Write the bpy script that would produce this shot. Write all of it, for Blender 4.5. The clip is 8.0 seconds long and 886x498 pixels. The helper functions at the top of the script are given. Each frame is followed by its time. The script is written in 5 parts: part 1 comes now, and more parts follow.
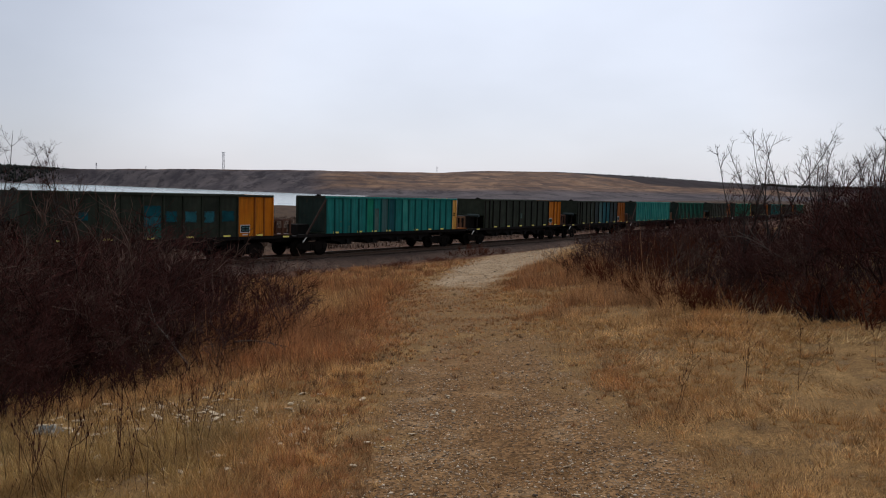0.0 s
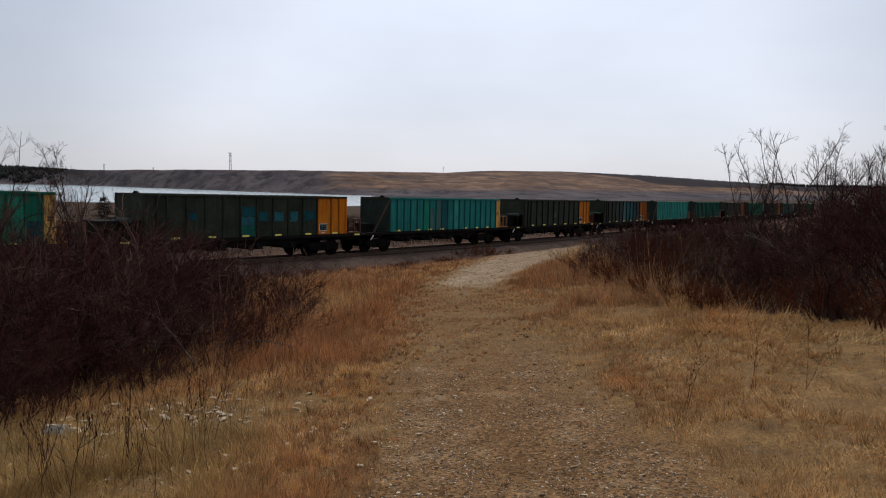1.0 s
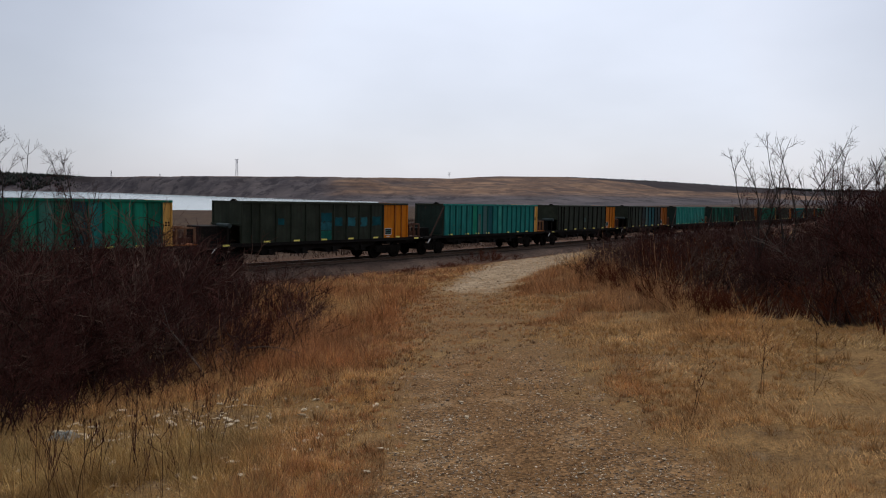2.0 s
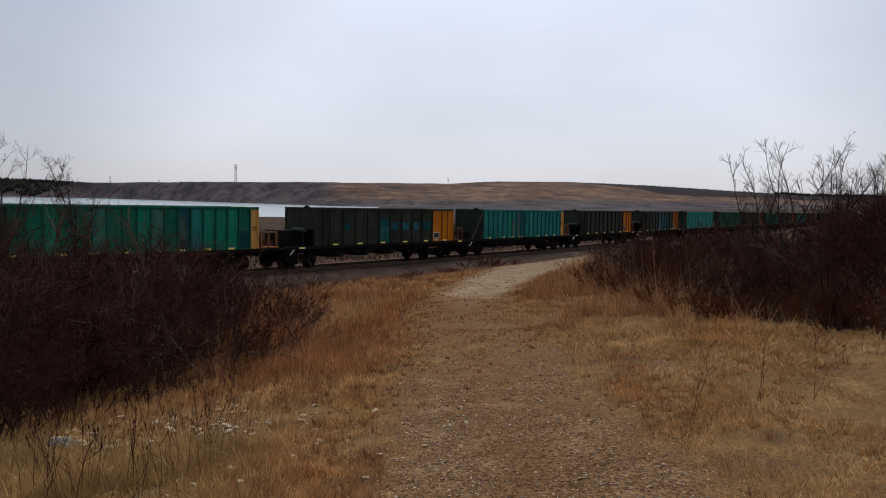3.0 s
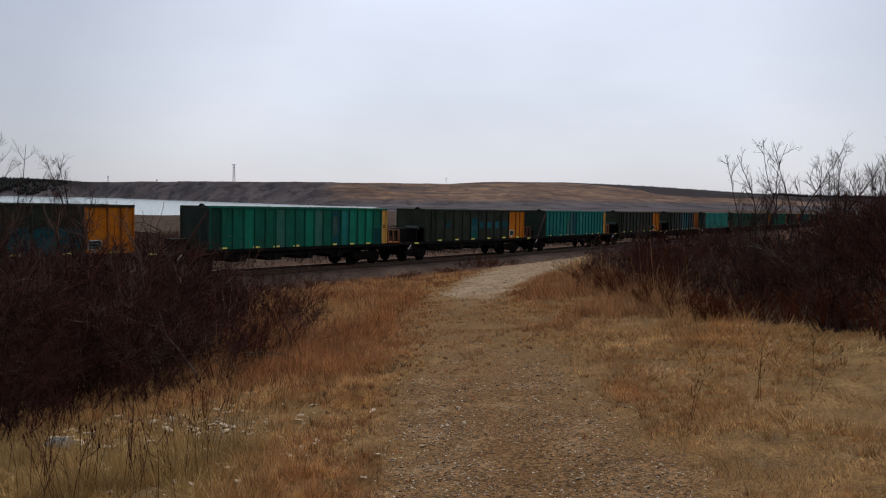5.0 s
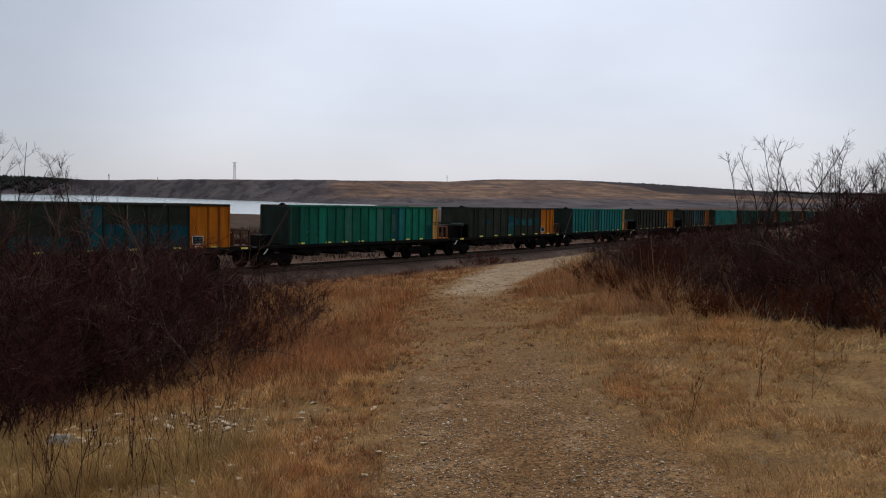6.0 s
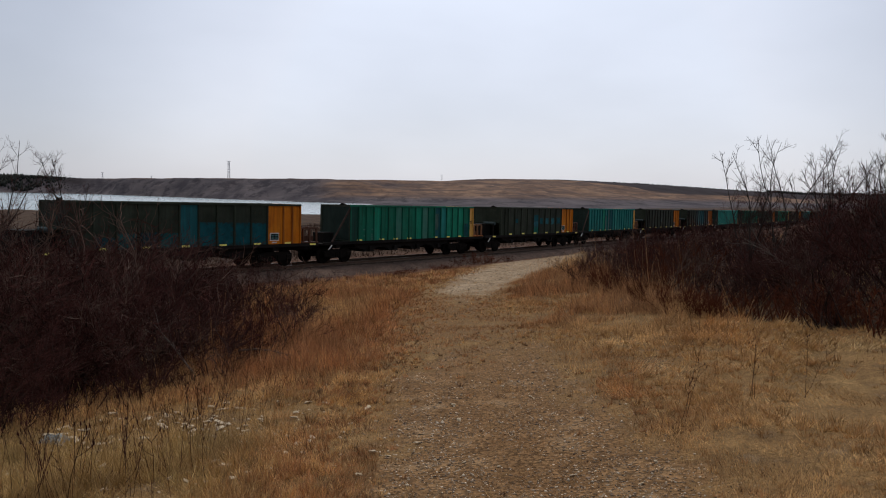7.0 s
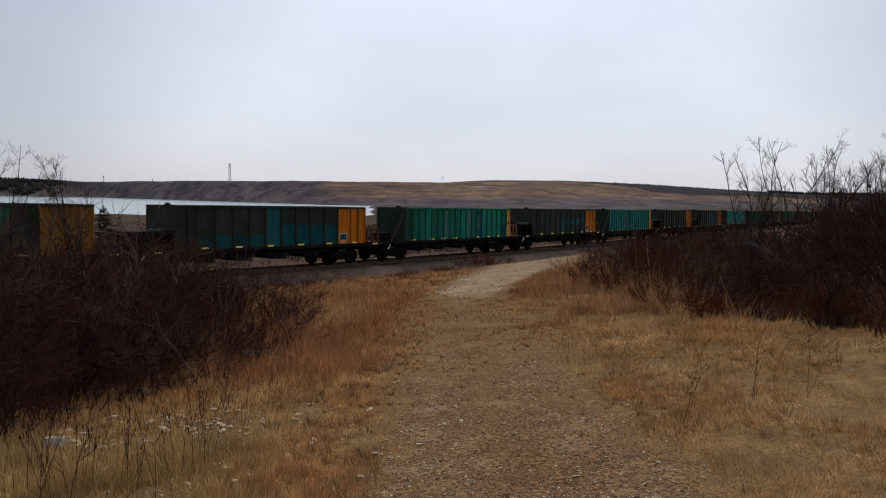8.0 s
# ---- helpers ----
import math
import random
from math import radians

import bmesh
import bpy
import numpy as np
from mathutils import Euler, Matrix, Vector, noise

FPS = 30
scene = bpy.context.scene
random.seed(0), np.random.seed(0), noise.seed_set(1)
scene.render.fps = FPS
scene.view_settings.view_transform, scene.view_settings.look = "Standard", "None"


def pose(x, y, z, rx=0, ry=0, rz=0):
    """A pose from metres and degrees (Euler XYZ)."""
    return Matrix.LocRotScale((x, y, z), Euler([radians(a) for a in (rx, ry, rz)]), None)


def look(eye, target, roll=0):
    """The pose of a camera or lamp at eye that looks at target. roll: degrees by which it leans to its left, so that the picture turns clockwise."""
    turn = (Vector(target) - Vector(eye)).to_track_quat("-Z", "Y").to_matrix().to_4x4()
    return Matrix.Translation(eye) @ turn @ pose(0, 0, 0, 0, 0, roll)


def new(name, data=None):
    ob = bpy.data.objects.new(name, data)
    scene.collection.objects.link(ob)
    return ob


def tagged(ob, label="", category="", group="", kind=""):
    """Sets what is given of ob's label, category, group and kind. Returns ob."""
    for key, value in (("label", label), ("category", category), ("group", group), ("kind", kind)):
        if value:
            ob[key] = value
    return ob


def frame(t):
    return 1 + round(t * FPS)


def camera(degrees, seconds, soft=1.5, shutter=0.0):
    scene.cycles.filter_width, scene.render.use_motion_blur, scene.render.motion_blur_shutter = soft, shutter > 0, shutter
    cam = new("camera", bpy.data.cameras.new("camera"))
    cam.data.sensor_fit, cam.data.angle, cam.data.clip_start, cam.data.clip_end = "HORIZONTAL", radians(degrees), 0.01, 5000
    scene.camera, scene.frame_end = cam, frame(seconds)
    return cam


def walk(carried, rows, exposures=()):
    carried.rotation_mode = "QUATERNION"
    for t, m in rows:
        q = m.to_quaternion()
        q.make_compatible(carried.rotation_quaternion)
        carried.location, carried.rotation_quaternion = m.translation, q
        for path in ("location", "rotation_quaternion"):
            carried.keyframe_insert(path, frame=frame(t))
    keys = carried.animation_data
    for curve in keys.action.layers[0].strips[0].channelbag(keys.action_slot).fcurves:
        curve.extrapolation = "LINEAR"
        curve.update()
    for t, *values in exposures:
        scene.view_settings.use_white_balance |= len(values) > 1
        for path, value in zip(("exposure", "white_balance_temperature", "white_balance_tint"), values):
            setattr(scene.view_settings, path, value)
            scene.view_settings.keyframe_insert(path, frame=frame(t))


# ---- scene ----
FOV = 60.0
cam = camera(FOV, 8.0, soft=1.05)
EYE_Z = 1.6
walk(cam, [
    (0.0, pose(0, 0, EYE_Z, 85.159, -0.996, 0.084)),
    (0.5, pose(0, 0, EYE_Z, 85.071, -0.965, 0.099)),
    (1.0, pose(0, 0, EYE_Z, 85.146, -0.836, 0.562)),
    (1.5, pose(0, 0, EYE_Z, 85.331, -0.717, 1.018)),
    (3.0, pose(0, 0, EYE_Z, 85.956, -0.581, 0.920)),
    (3.5, pose(0, 0, EYE_Z, 86.012, -0.320, 1.232)),
    (4.0, pose(0, 0, EYE_Z, 85.847, -0.494, 1.041)),
    (4.5, pose(0, 0, EYE_Z, 86.017, -0.737, 0.769)),
    (6.0, pose(0, 0, EYE_Z, 85.795, -0.651, 0.842)),
    (6.5, pose(0, 0, EYE_Z, 85.771, -0.583, 0.722)),
    (7.0, pose(0, 0, EYE_Z, 85.752, -0.794, 0.439)),
    (7.5, pose(0, 0, EYE_Z, 85.780, -0.612, 0.520)),
    (8.0, pose(0, 0, EYE_Z, 85.868, -0.509, 0.505)),
], [(0.0, 0.0), (1.5, 0.0), (3.0, -0.10), (3.5, -0.12), (4.5, -0.09), (6.0, -0.09), (7.0, -0.06), (8.0, -0.07)])

# ---------------------------------------------------------------- sky and sun
SUN_ELEVATION, SUN_AZIMUTH = radians(55), radians(4)


def build_sky():
    world = bpy.data.worlds.new("overcast_sky")
    scene.world = world
    world.use_nodes = True
    nt = world.node_tree
    nt.nodes.clear()
    out = nt.nodes.new("ShaderNodeOutputWorld")
    back = nt.nodes.new("ShaderNodeBackground")
    sky = nt.nodes.new("ShaderNodeTexSky")
    sky.sky_type, sky.sun_disc = "NISHITA", False
    sky.sun_elevation, sky.sun_rotation = SUN_ELEVATION, SUN_AZIMUTH
    dim = nt.nodes.new("ShaderNodeVectorMath")
    dim.operation = "SCALE"
    dim.inputs["Scale"].default_value = 0.10
    nt.links.new(sky.outputs["Color"], dim.inputs[0])
    # a closed cloud layer over the blue sky: paler near the horizon, faint streaks
    co = nt.nodes.new("ShaderNodeTexCoord")
    sep = nt.nodes.new("ShaderNodeSeparateXYZ")
    nt.links.new(co.outputs["Generated"], sep.inputs[0])
    ramp = nt.nodes.new("ShaderNodeValToRGB")
    el = ramp.color_ramp.elements
    el[0].position, el[0].color = 0.0, (0.68, 0.69, 0.76, 1)
    el[1].position, el[1].color = 1.0, (1.5, 1.57, 1.72, 1)
    for at, colour in ((0.10, (0.73, 0.765, 0.87, 1)), (0.24, (0.79, 0.845, 0.98, 1)), (0.5, (1.05, 1.11, 1.26, 1))):
        el.new(at).color = colour
    nt.links.new(sep.outputs["Z"], ramp.inputs["Fac"])
    # the veiled sun: the cloud is brightest ahead and dimmer behind
    dot = nt.nodes.new("ShaderNodeVectorMath")
    dot.operation = "DOT_PRODUCT"
    dot.inputs[1].default_value = (math.sin(SUN_AZIMUTH), math.cos(SUN_AZIMUTH), 0.0)
    nt.links.new(co.outputs["Generated"], dot.inputs[0])
    veil = nt.nodes.new("ShaderNodeValToRGB")
    veil.color_ramp.interpolation = "B_SPLINE"
    v = veil.color_ramp.elements
    v[0].position, v[0].color = 0.0, (0.32, 0.32, 0.32, 1)
    v[1].position, v[1].color = 1.0, (1.25, 1.225, 1.20, 1)
    for at, g in ((0.45, 0.47), (0.75, 0.57), (0.92, 0.60)):
        v.new(at).color = (g * 0.98, g, g * 1.03, 1)
    half = nt.nodes.new("ShaderNodeMapRange")
    half.inputs["From Min"].default_value = -1.0
    nt.links.new(dot.outputs["Value"], half.inputs["Value"])
    nt.links.new(half.outputs["Result"], veil.inputs["Fac"])
    stretch = nt.nodes.new("ShaderNodeMapping")
    stretch.inputs["Scale"].default_value = (1.6, 1.6, 4.0)
    nt.links.new(co.outputs["Generated"], stretch.inputs["Vector"])
    cloud = nt.nodes.new("ShaderNodeTexNoise")
    cloud.inputs["Scale"].default_value = 1.6
    cloud.inputs["Detail"].default_value = 4.0
    nt.links.new(stretch.outputs[0], cloud.inputs["Vector"])
    shade = nt.nodes.new("ShaderNodeMapRange")
    shade.inputs["From Min"].default_value, shade.inputs["From Max"].default_value = 0.3, 0.7
    shade.inputs["To Min"].default_value, shade.inputs["To Max"].default_value = 1.0, 1.16
    nt.links.new(cloud.outputs["Fac"], shade.inputs["Value"])
    tint = nt.nodes.new("ShaderNodeVectorMath")
    tint.operation = "SCALE"
    lit = nt.nodes.new("ShaderNodeMix")
    lit.data_type, lit.blend_type = "RGBA", "MULTIPLY"
    lit.inputs["Factor"].default_value = 1.0
    nt.links.new(ramp.outputs["Color"], lit.inputs["A"])
    nt.links.new(veil.outputs["Color"], lit.inputs["B"])
    nt.links.new(lit.outputs["Result"], tint.inputs[0])
    nt.links.new(shade.outputs["Result"], tint.inputs["Scale"])
    mix = nt.nodes.new("ShaderNodeMix")
    mix.data_type = "RGBA"
    mix.inputs["Factor"].default_value = 0.86
    nt.links.new(dim.outputs[0], mix.inputs["A"])
    nt.links.new(tint.outputs[0], mix.inputs["B"])
    nt.links.new(mix.outputs["Result"], back.inputs["Color"])
    back.inputs["Strength"].default_value = 1.0
    nt.links.new(back.outputs[0], out.inputs[0])


build_sky()
sun_data = bpy.data.lights.new("sun", "SUN")
sun_data.energy, sun_data.angle, sun_data.color = 1.5, radians(25), (1.0, 0.96, 0.90)
sun = new("sun", sun_data)
sun.matrix_world = look((0, 0, 0), (
    -math.sin(SUN_AZIMUTH) * math.cos(SUN_ELEVATION),
    -math.cos(SUN_AZIMUTH) * math.cos(SUN_ELEVATION),
    -math.sin(SUN_ELEVATION)))
scene.view_settings.exposure = 0.0


# ---------------------------------------------------------------- materials
class Nodes:
    """A small builder for node materials."""

    def __init__(self, name):
        self.m = bpy.data.materials.new(name)
        self.m.use_nodes = True
        self.t = self.m.node_tree
        self.b = self.t.nodes["Principled BSDF"]
        self.co = self.t.nodes.new("ShaderNodeTexCoord")
        self.info = self.t.nodes.new("ShaderNodeObjectInfo")

    def put(self, value, socket):
        if isinstance(value, bpy.types.NodeSocket):
            self.t.links.new(value, socket)
        else:
            socket.default_value = value

    def place(self, scale=(1, 1, 1), space="Object", shift=True):
        n = self.t.nodes.new("ShaderNodeMapping")
        n.inputs["Scale"].default_value = scale
        self.t.links.new(self.co.outputs[space], n.inputs["Vector"])
        if shift:
            s = self.t.nodes.new("ShaderNodeMath")
            s.operation = "MULTIPLY"
            s.inputs[1].default_value = 37.0
            self.t.links.new(self.info.outputs["Random"], s.inputs[0])
            self.t.links.new(s.outputs[0], n.inputs["Location"])
        return n.outputs[0]

    def noise(self, vec, scale, detail=4.0, rough=0.6):
        n = self.t.nodes.new("ShaderNodeTexNoise")
        n.inputs["Scale"].default_value = scale
        n.inputs["Detail"].default_value = detail
        n.inputs["Roughness"].default_value = rough
        self.t.links.new(vec, n.inputs["Vector"])
        return n.outputs["Fac"]

    def cells(self, vec, scale, out="Color"):
        n = self.t.nodes.new("ShaderNodeTexVoronoi")
        n.inputs["Scale"].default_value = scale
        self.t.links.new(vec, n.inputs["Vector"])
        return n.outputs[out]

    def span(self, fac, lo, hi, to_lo=0.0, to_hi=1.0):
        n = self.t.nodes.new("ShaderNodeMapRange")
        n.inputs["From Min"].default_value, n.inputs["From Max"].default_value = lo, hi
        n.inputs["To Min"].default_value, n.inputs["To Max"].default_value = to_lo, to_hi
        self.t.links.new(fac, n.inputs["Value"])
        return n.outputs["Result"]

    def math(self, op, a, b=0.0):
        n = self.t.nodes.new("ShaderNodeMath")
        n.operation = op
        self.put(a, n.inputs[0])
        self.put(b, n.inputs[1])
        return n.outputs[0]

    def mix(self, fac, a, b, kind="MIX"):
        n = self.t.nodes.new("ShaderNodeMix")
        n.data_type, n.blend_type = "RGBA", kind
        self.put(fac, n.inputs["Factor"])
        for value, key in ((a, "A"), (b, "B")):
            self.put(value if isinstance(value, bpy.types.NodeSocket) else (*value, 1.0), n.inputs[key])
        return n.outputs["Result"]

    def attr(self, name):
        n = self.t.nodes.new("ShaderNodeAttribute")
        n.attribute_name = name
        return n.outputs["Fac"]

    def attr_color(self, name):
        n = self.t.nodes.new("ShaderNodeAttribute")
        n.attribute_name = name
        return n.outputs["Color"]

    def bump(self, height, strength, distance):
        n = self.t.nodes.new("ShaderNodeBump")
        n.inputs["Strength"].default_value = strength
        n.inputs["Distance"].default_value = distance
        self.t.links.new(height, n.inputs["Height"])
        self.t.links.new(n.outputs[0], self.b.inputs["Normal"])

    def done(self, color, rough=0.8, metal=0.0, spec=0.3):
        self.put(color if isinstance(color, bpy.types.NodeSocket) else (*color, 1.0), self.b.inputs["Base Color"])
        self.put(rough, self.b.inputs["Roughness"])
        self.b.inputs["Metallic"].default_value = metal
        self.b.inputs["Specular IOR Level"].default_value = spec
        return self.m


def paint(name, colour, faded, rust=0.35, rough=0.55):
    """Old railcar paint: faded patches, vertical grime streaks, rust blooms."""
    n = Nodes(name)
    base = n.mix(n.span(n.noise(n.place(), 0.9, 5), 0.35, 0.65), colour, faded)
    grime = n.noise(n.place((5.0, 5.0, 0.35)), 1.4, 5, 0.65)
    base = n.mix(n.span(grime, 0.45, 0.75, 0.0, 0.55), base, (0.022, 0.020, 0.018))
    spots = n.noise(n.place(), 3.2, 6, 0.7)
    base = n.mix(n.span(spots, 0.60, 0.72, 0.0, rust), base, (0.10, 0.040, 0.018))
    n.bump(n.noise(n.place(), 14, 3), 0.15, 0.01)
    return n.done(base, n.span(grime, 0.3, 0.7, rough - 0.08, rough + 0.25), 0.0, 0.10)


def plain(name, a, b, scale, rough=0.8, metal=0.0, bump=0.2, depth=0.01, spec=0.08):
    n = Nodes(name)
    f = n.noise(n.place(), scale, 6, 0.65)
    g = n.noise(n.place(), scale * 9, 3)
    base = n.mix(n.span(f, 0.35, 0.68), a, b)
    base = n.mix(n.span(g, 0.3, 0.8, 0.0, 0.4), base, tuple(0.55 * c for c in a))
    n.bump(g, bump, depth)
    return n.done(base, rough, metal, spec)


PAINT = {
    "olive": paint("dark_olive_paint", (0.016, 0.022, 0.014), (0.034, 0.043, 0.029), 0.25),
    "slate": paint("slate_paint", (0.022, 0.034, 0.034), (0.040, 0.058, 0.058), 0.25),
    "green": paint("green_paint", (0.004, 0.180, 0.102), (0.012, 0.235, 0.145), 0.28),
    "deep": paint("deep_green_paint", (0.005, 0.112, 0.066), (0.010, 0.150, 0.092), 0.35),
    "pale": paint("pale_green_paint", (0.030, 0.145, 0.105), (0.060, 0.175, 0.132), 0.20),
    "teal": paint("teal_paint", (0.008, 0.165, 0.145), (0.020, 0.220, 0.190), 0.20),
    "mint": paint("mint_teal_paint", (0.016, 0.220, 0.185), (0.050, 0.300, 0.245), 0.18),
    # rib colours darker than the panels: shade beside the ribs is painted in
    "seam": paint("shaded_teal_rib_paint", (0.007, 0.084, 0.078), (0.012, 0.115, 0.105), 0.4),
    "shade": paint("shaded_green_rib_paint", (0.005, 0.085, 0.052), (0.010, 0.118, 0.074), 0.4),
    # rib shade put into the colour; one dark panel uses it too
    "soot": paint("shaded_dark_green_paint", (0.006, 0.040, 0.028), (0.010, 0.060, 0.044), 0.4),
    "blue": paint("faded_blue_paint", (0.006, 0.078, 0.092), (0.014, 0.100, 0.112), 0.20),
    "sky": paint("light_blue_patch_paint", (0.022, 0.095, 0.130), (0.045, 0.125, 0.155), 0.25),
    "grey": paint("grey_primer_paint", (0.040, 0.110, 0.105), (0.065, 0.135, 0.128), 0.25),
    "orange": paint("orange_paint", (0.48, 0.135, 0.006), (0.58, 0.190, 0.010), 0.45),
    # real rust on some ends; on orange ribs it paints in shade
    "rust": paint("rusty_and_shaded_orange_paint", (0.26, 0.075, 0.010), (0.34, 0.110, 0.018), 0.75),
    "ochre": paint("dull_ochre_paint", (0.22, 0.095, 0.010), (0.30, 0.140, 0.018), 0.6),
    "amber": paint("amber_yellow_paint", (0.62, 0.330, 0.070), (0.74, 0.420, 0.115), 0.35),
    "murk": paint("murky_dark_green_paint", (0.010, 0.022, 0.017), (0.022, 0.038, 0.030), 0.35),
    "black": paint("grimy_black_paint", (0.005, 0.0045, 0.004), (0.012, 0.010, 0.0085), 0.12, 0.75),
    "sienna": paint("dusty_sienna_paint", (0.150, 0.075, 0.040), (0.220, 0.115, 0.060), 0.35),
    "umber": paint("dark_brown_paint", (0.030, 0.017, 0.012), (0.052, 0.030, 0.021), 0.30),
    "brown": paint("brown_primer_paint", (0.056, 0.025, 0.016), (0.098, 0.045, 0.027), 0.30),
}


def patch_paint(name, colour, under):
    """A blotchy square of newer paint that wears thin towards its edges."""
    n = Nodes(name)
    sep = n.t.nodes.new("ShaderNodeSeparateXYZ")
    n.t.links.new(n.co.outputs["Generated"], sep.inputs[0])
    reach = n.math("MINIMUM", n.math("MINIMUM", sep.outputs["X"], n.math("SUBTRACT", 1.0, sep.outputs["X"])),
                   n.math("MINIMUM", sep.outputs["Z"], n.math("SUBTRACT", 1.0, sep.outputs["Z"])))
    worn_off = n.math("ADD", reach, n.span(n.noise(n.place(), 4.5, 5, 0.7), 0.3, 0.7, -0.20, 0.20))
    tone = n.mix(n.span(n.noise(n.place(), 2.0, 4), 0.35, 0.65), colour, tuple(0.6 * c for c in colour))
    return n.done(n.mix(n.span(worn_off, -0.08, 0.10), under, tone), 0.7, 0.0, 0.10)


PATCH = {
    "blue": patch_paint("worn_blue_patch", (0.006, 0.076, 0.092), (0.020, 0.028, 0.022)),
    "sky": patch_paint("worn_light_blue_patch", (0.022, 0.125, 0.145), (0.020, 0.028, 0.022)),
    "green": patch_paint("worn_green_patch", (0.010, 0.130, 0.100), (0.020, 0.040, 0.032)),
    "teal": patch_paint("worn_teal_patch", (0.006, 0.080, 0.085), (0.020, 0.030, 0.028)),
    "slate": patch_paint("worn_slate_patch", (0.012, 0.050, 0.060), (0.020, 0.028, 0.026)),
    "deep": patch_paint("worn_deep_green_patch", (0.008, 0.060, 0.050), (0.020, 0.026, 0.022)),
    "grey": patch_paint("worn_grey_patch", (0.060, 0.110, 0.095), (0.010, 0.080, 0.055)),
    "pale": patch_paint("worn_pale_patch", (0.090, 0.150, 0.130), (0.030, 0.060, 0.055)),
}
STEEL = plain("worn_dark_steel", (0.008, 0.007, 0.006), (0.014, 0.011, 0.009), 5, 0.8, 0.0, spec=0.02)
WHEEL = plain("wheel_steel", (0.007, 0.006, 0.005), (0.014, 0.011, 0.009), 6, 0.75, 0.1, spec=0.02)
RAIL = plain("rail_steel", (0.10, 0.065, 0.045), (0.16, 0.11, 0.085), 5, 0.5, 0.6)
REFLECT = plain("yellow_reflector_tape", (0.95, 0.80, 0.14), (0.98, 0.90, 0.30), 12, 0.4, 0.0, 0.05)
WHITE = plain("white_stencil_paint", (0.62, 0.62, 0.58), (0.75, 0.75, 0.72), 9, 0.6)
SLEEPER = plain("weathered_sleeper_wood", (0.040, 0.030, 0.024), (0.085, 0.066, 0.052), 5, 0.9, 0.0, 0.5)
TWIG = plain("bare_red_brown_twigs", (0.015, 0.0060, 0.0050), (0.116, 0.044, 0.036), 3, 0.9, spec=0.02)
STEM = plain("grey_brown_stems", (0.010, 0.0055, 0.0045), (0.095, 0.056, 0.045), 2.5, 0.9, spec=0.02)
TWIG_RED = plain("dry_rust_red_twigs", (0.066, 0.018, 0.009), (0.140, 0.043, 0.021), 3, 0.9, spec=0.02)
BARK = plain("grey_brown_bark", (0.030, 0.024, 0.020), (0.070, 0.058, 0.050), 4, 0.9, 0.0, 0.5)
# paler copy of the twigs: highlights on front branches, put into the colour
TWIG_LIT = plain("light_catching_pale_twigs", (0.065, 0.036, 0.026), (0.16, 0.100, 0.075), 3, 0.85)
DEADWOOD = plain("bleached_dead_wood", (0.085, 0.064, 0.052), (0.16, 0.125, 0.105), 4, 0.9, 0.0, 0.5)
STONE = plain("pale_limestone", (0.42, 0.32, 0.205), (0.74, 0.60, 0.42), 6, 0.9, 0.0, 0.5)
SCRAP = plain("weathered_grey_white_sheet", (0.13, 0.13, 0.115), (0.34, 0.33, 0.29), 14, 0.7, 0.0, 0.3)
NEEDLE = plain("dark_conifer_needles", (0.012, 0.014, 0.012), (0.024, 0.026, 0.022), 3, 0.9)
# galvanised steel, lightened so that its colour includes the distance haze
GALV = plain("hazed_galvanised_pylon_steel", (0.46, 0.47, 0.50), (0.58, 0.59, 0.62), 2, 0.6, 0.0)


def gravel_material():
    n = Nodes("track_ballast")
    co = n.place((1, 1, 1), "Object", False)
    grain = n.cells(co, 16)
    base = n.mix(n.span(n.noise(co, 0.6, 5), 0.35, 0.65), (0.056, 0.033, 0.024), (0.105, 0.066, 0.047))
    base = n.mix(1.0, base, n.span(grain, 0.1, 0.9, 0.45, 1.6), "MULTIPLY")
    n.bump(n.cells(co, 16, "Distance"), 0.7, 0.05)
    return n.done(base, 0.92, 0.0, 0.2)


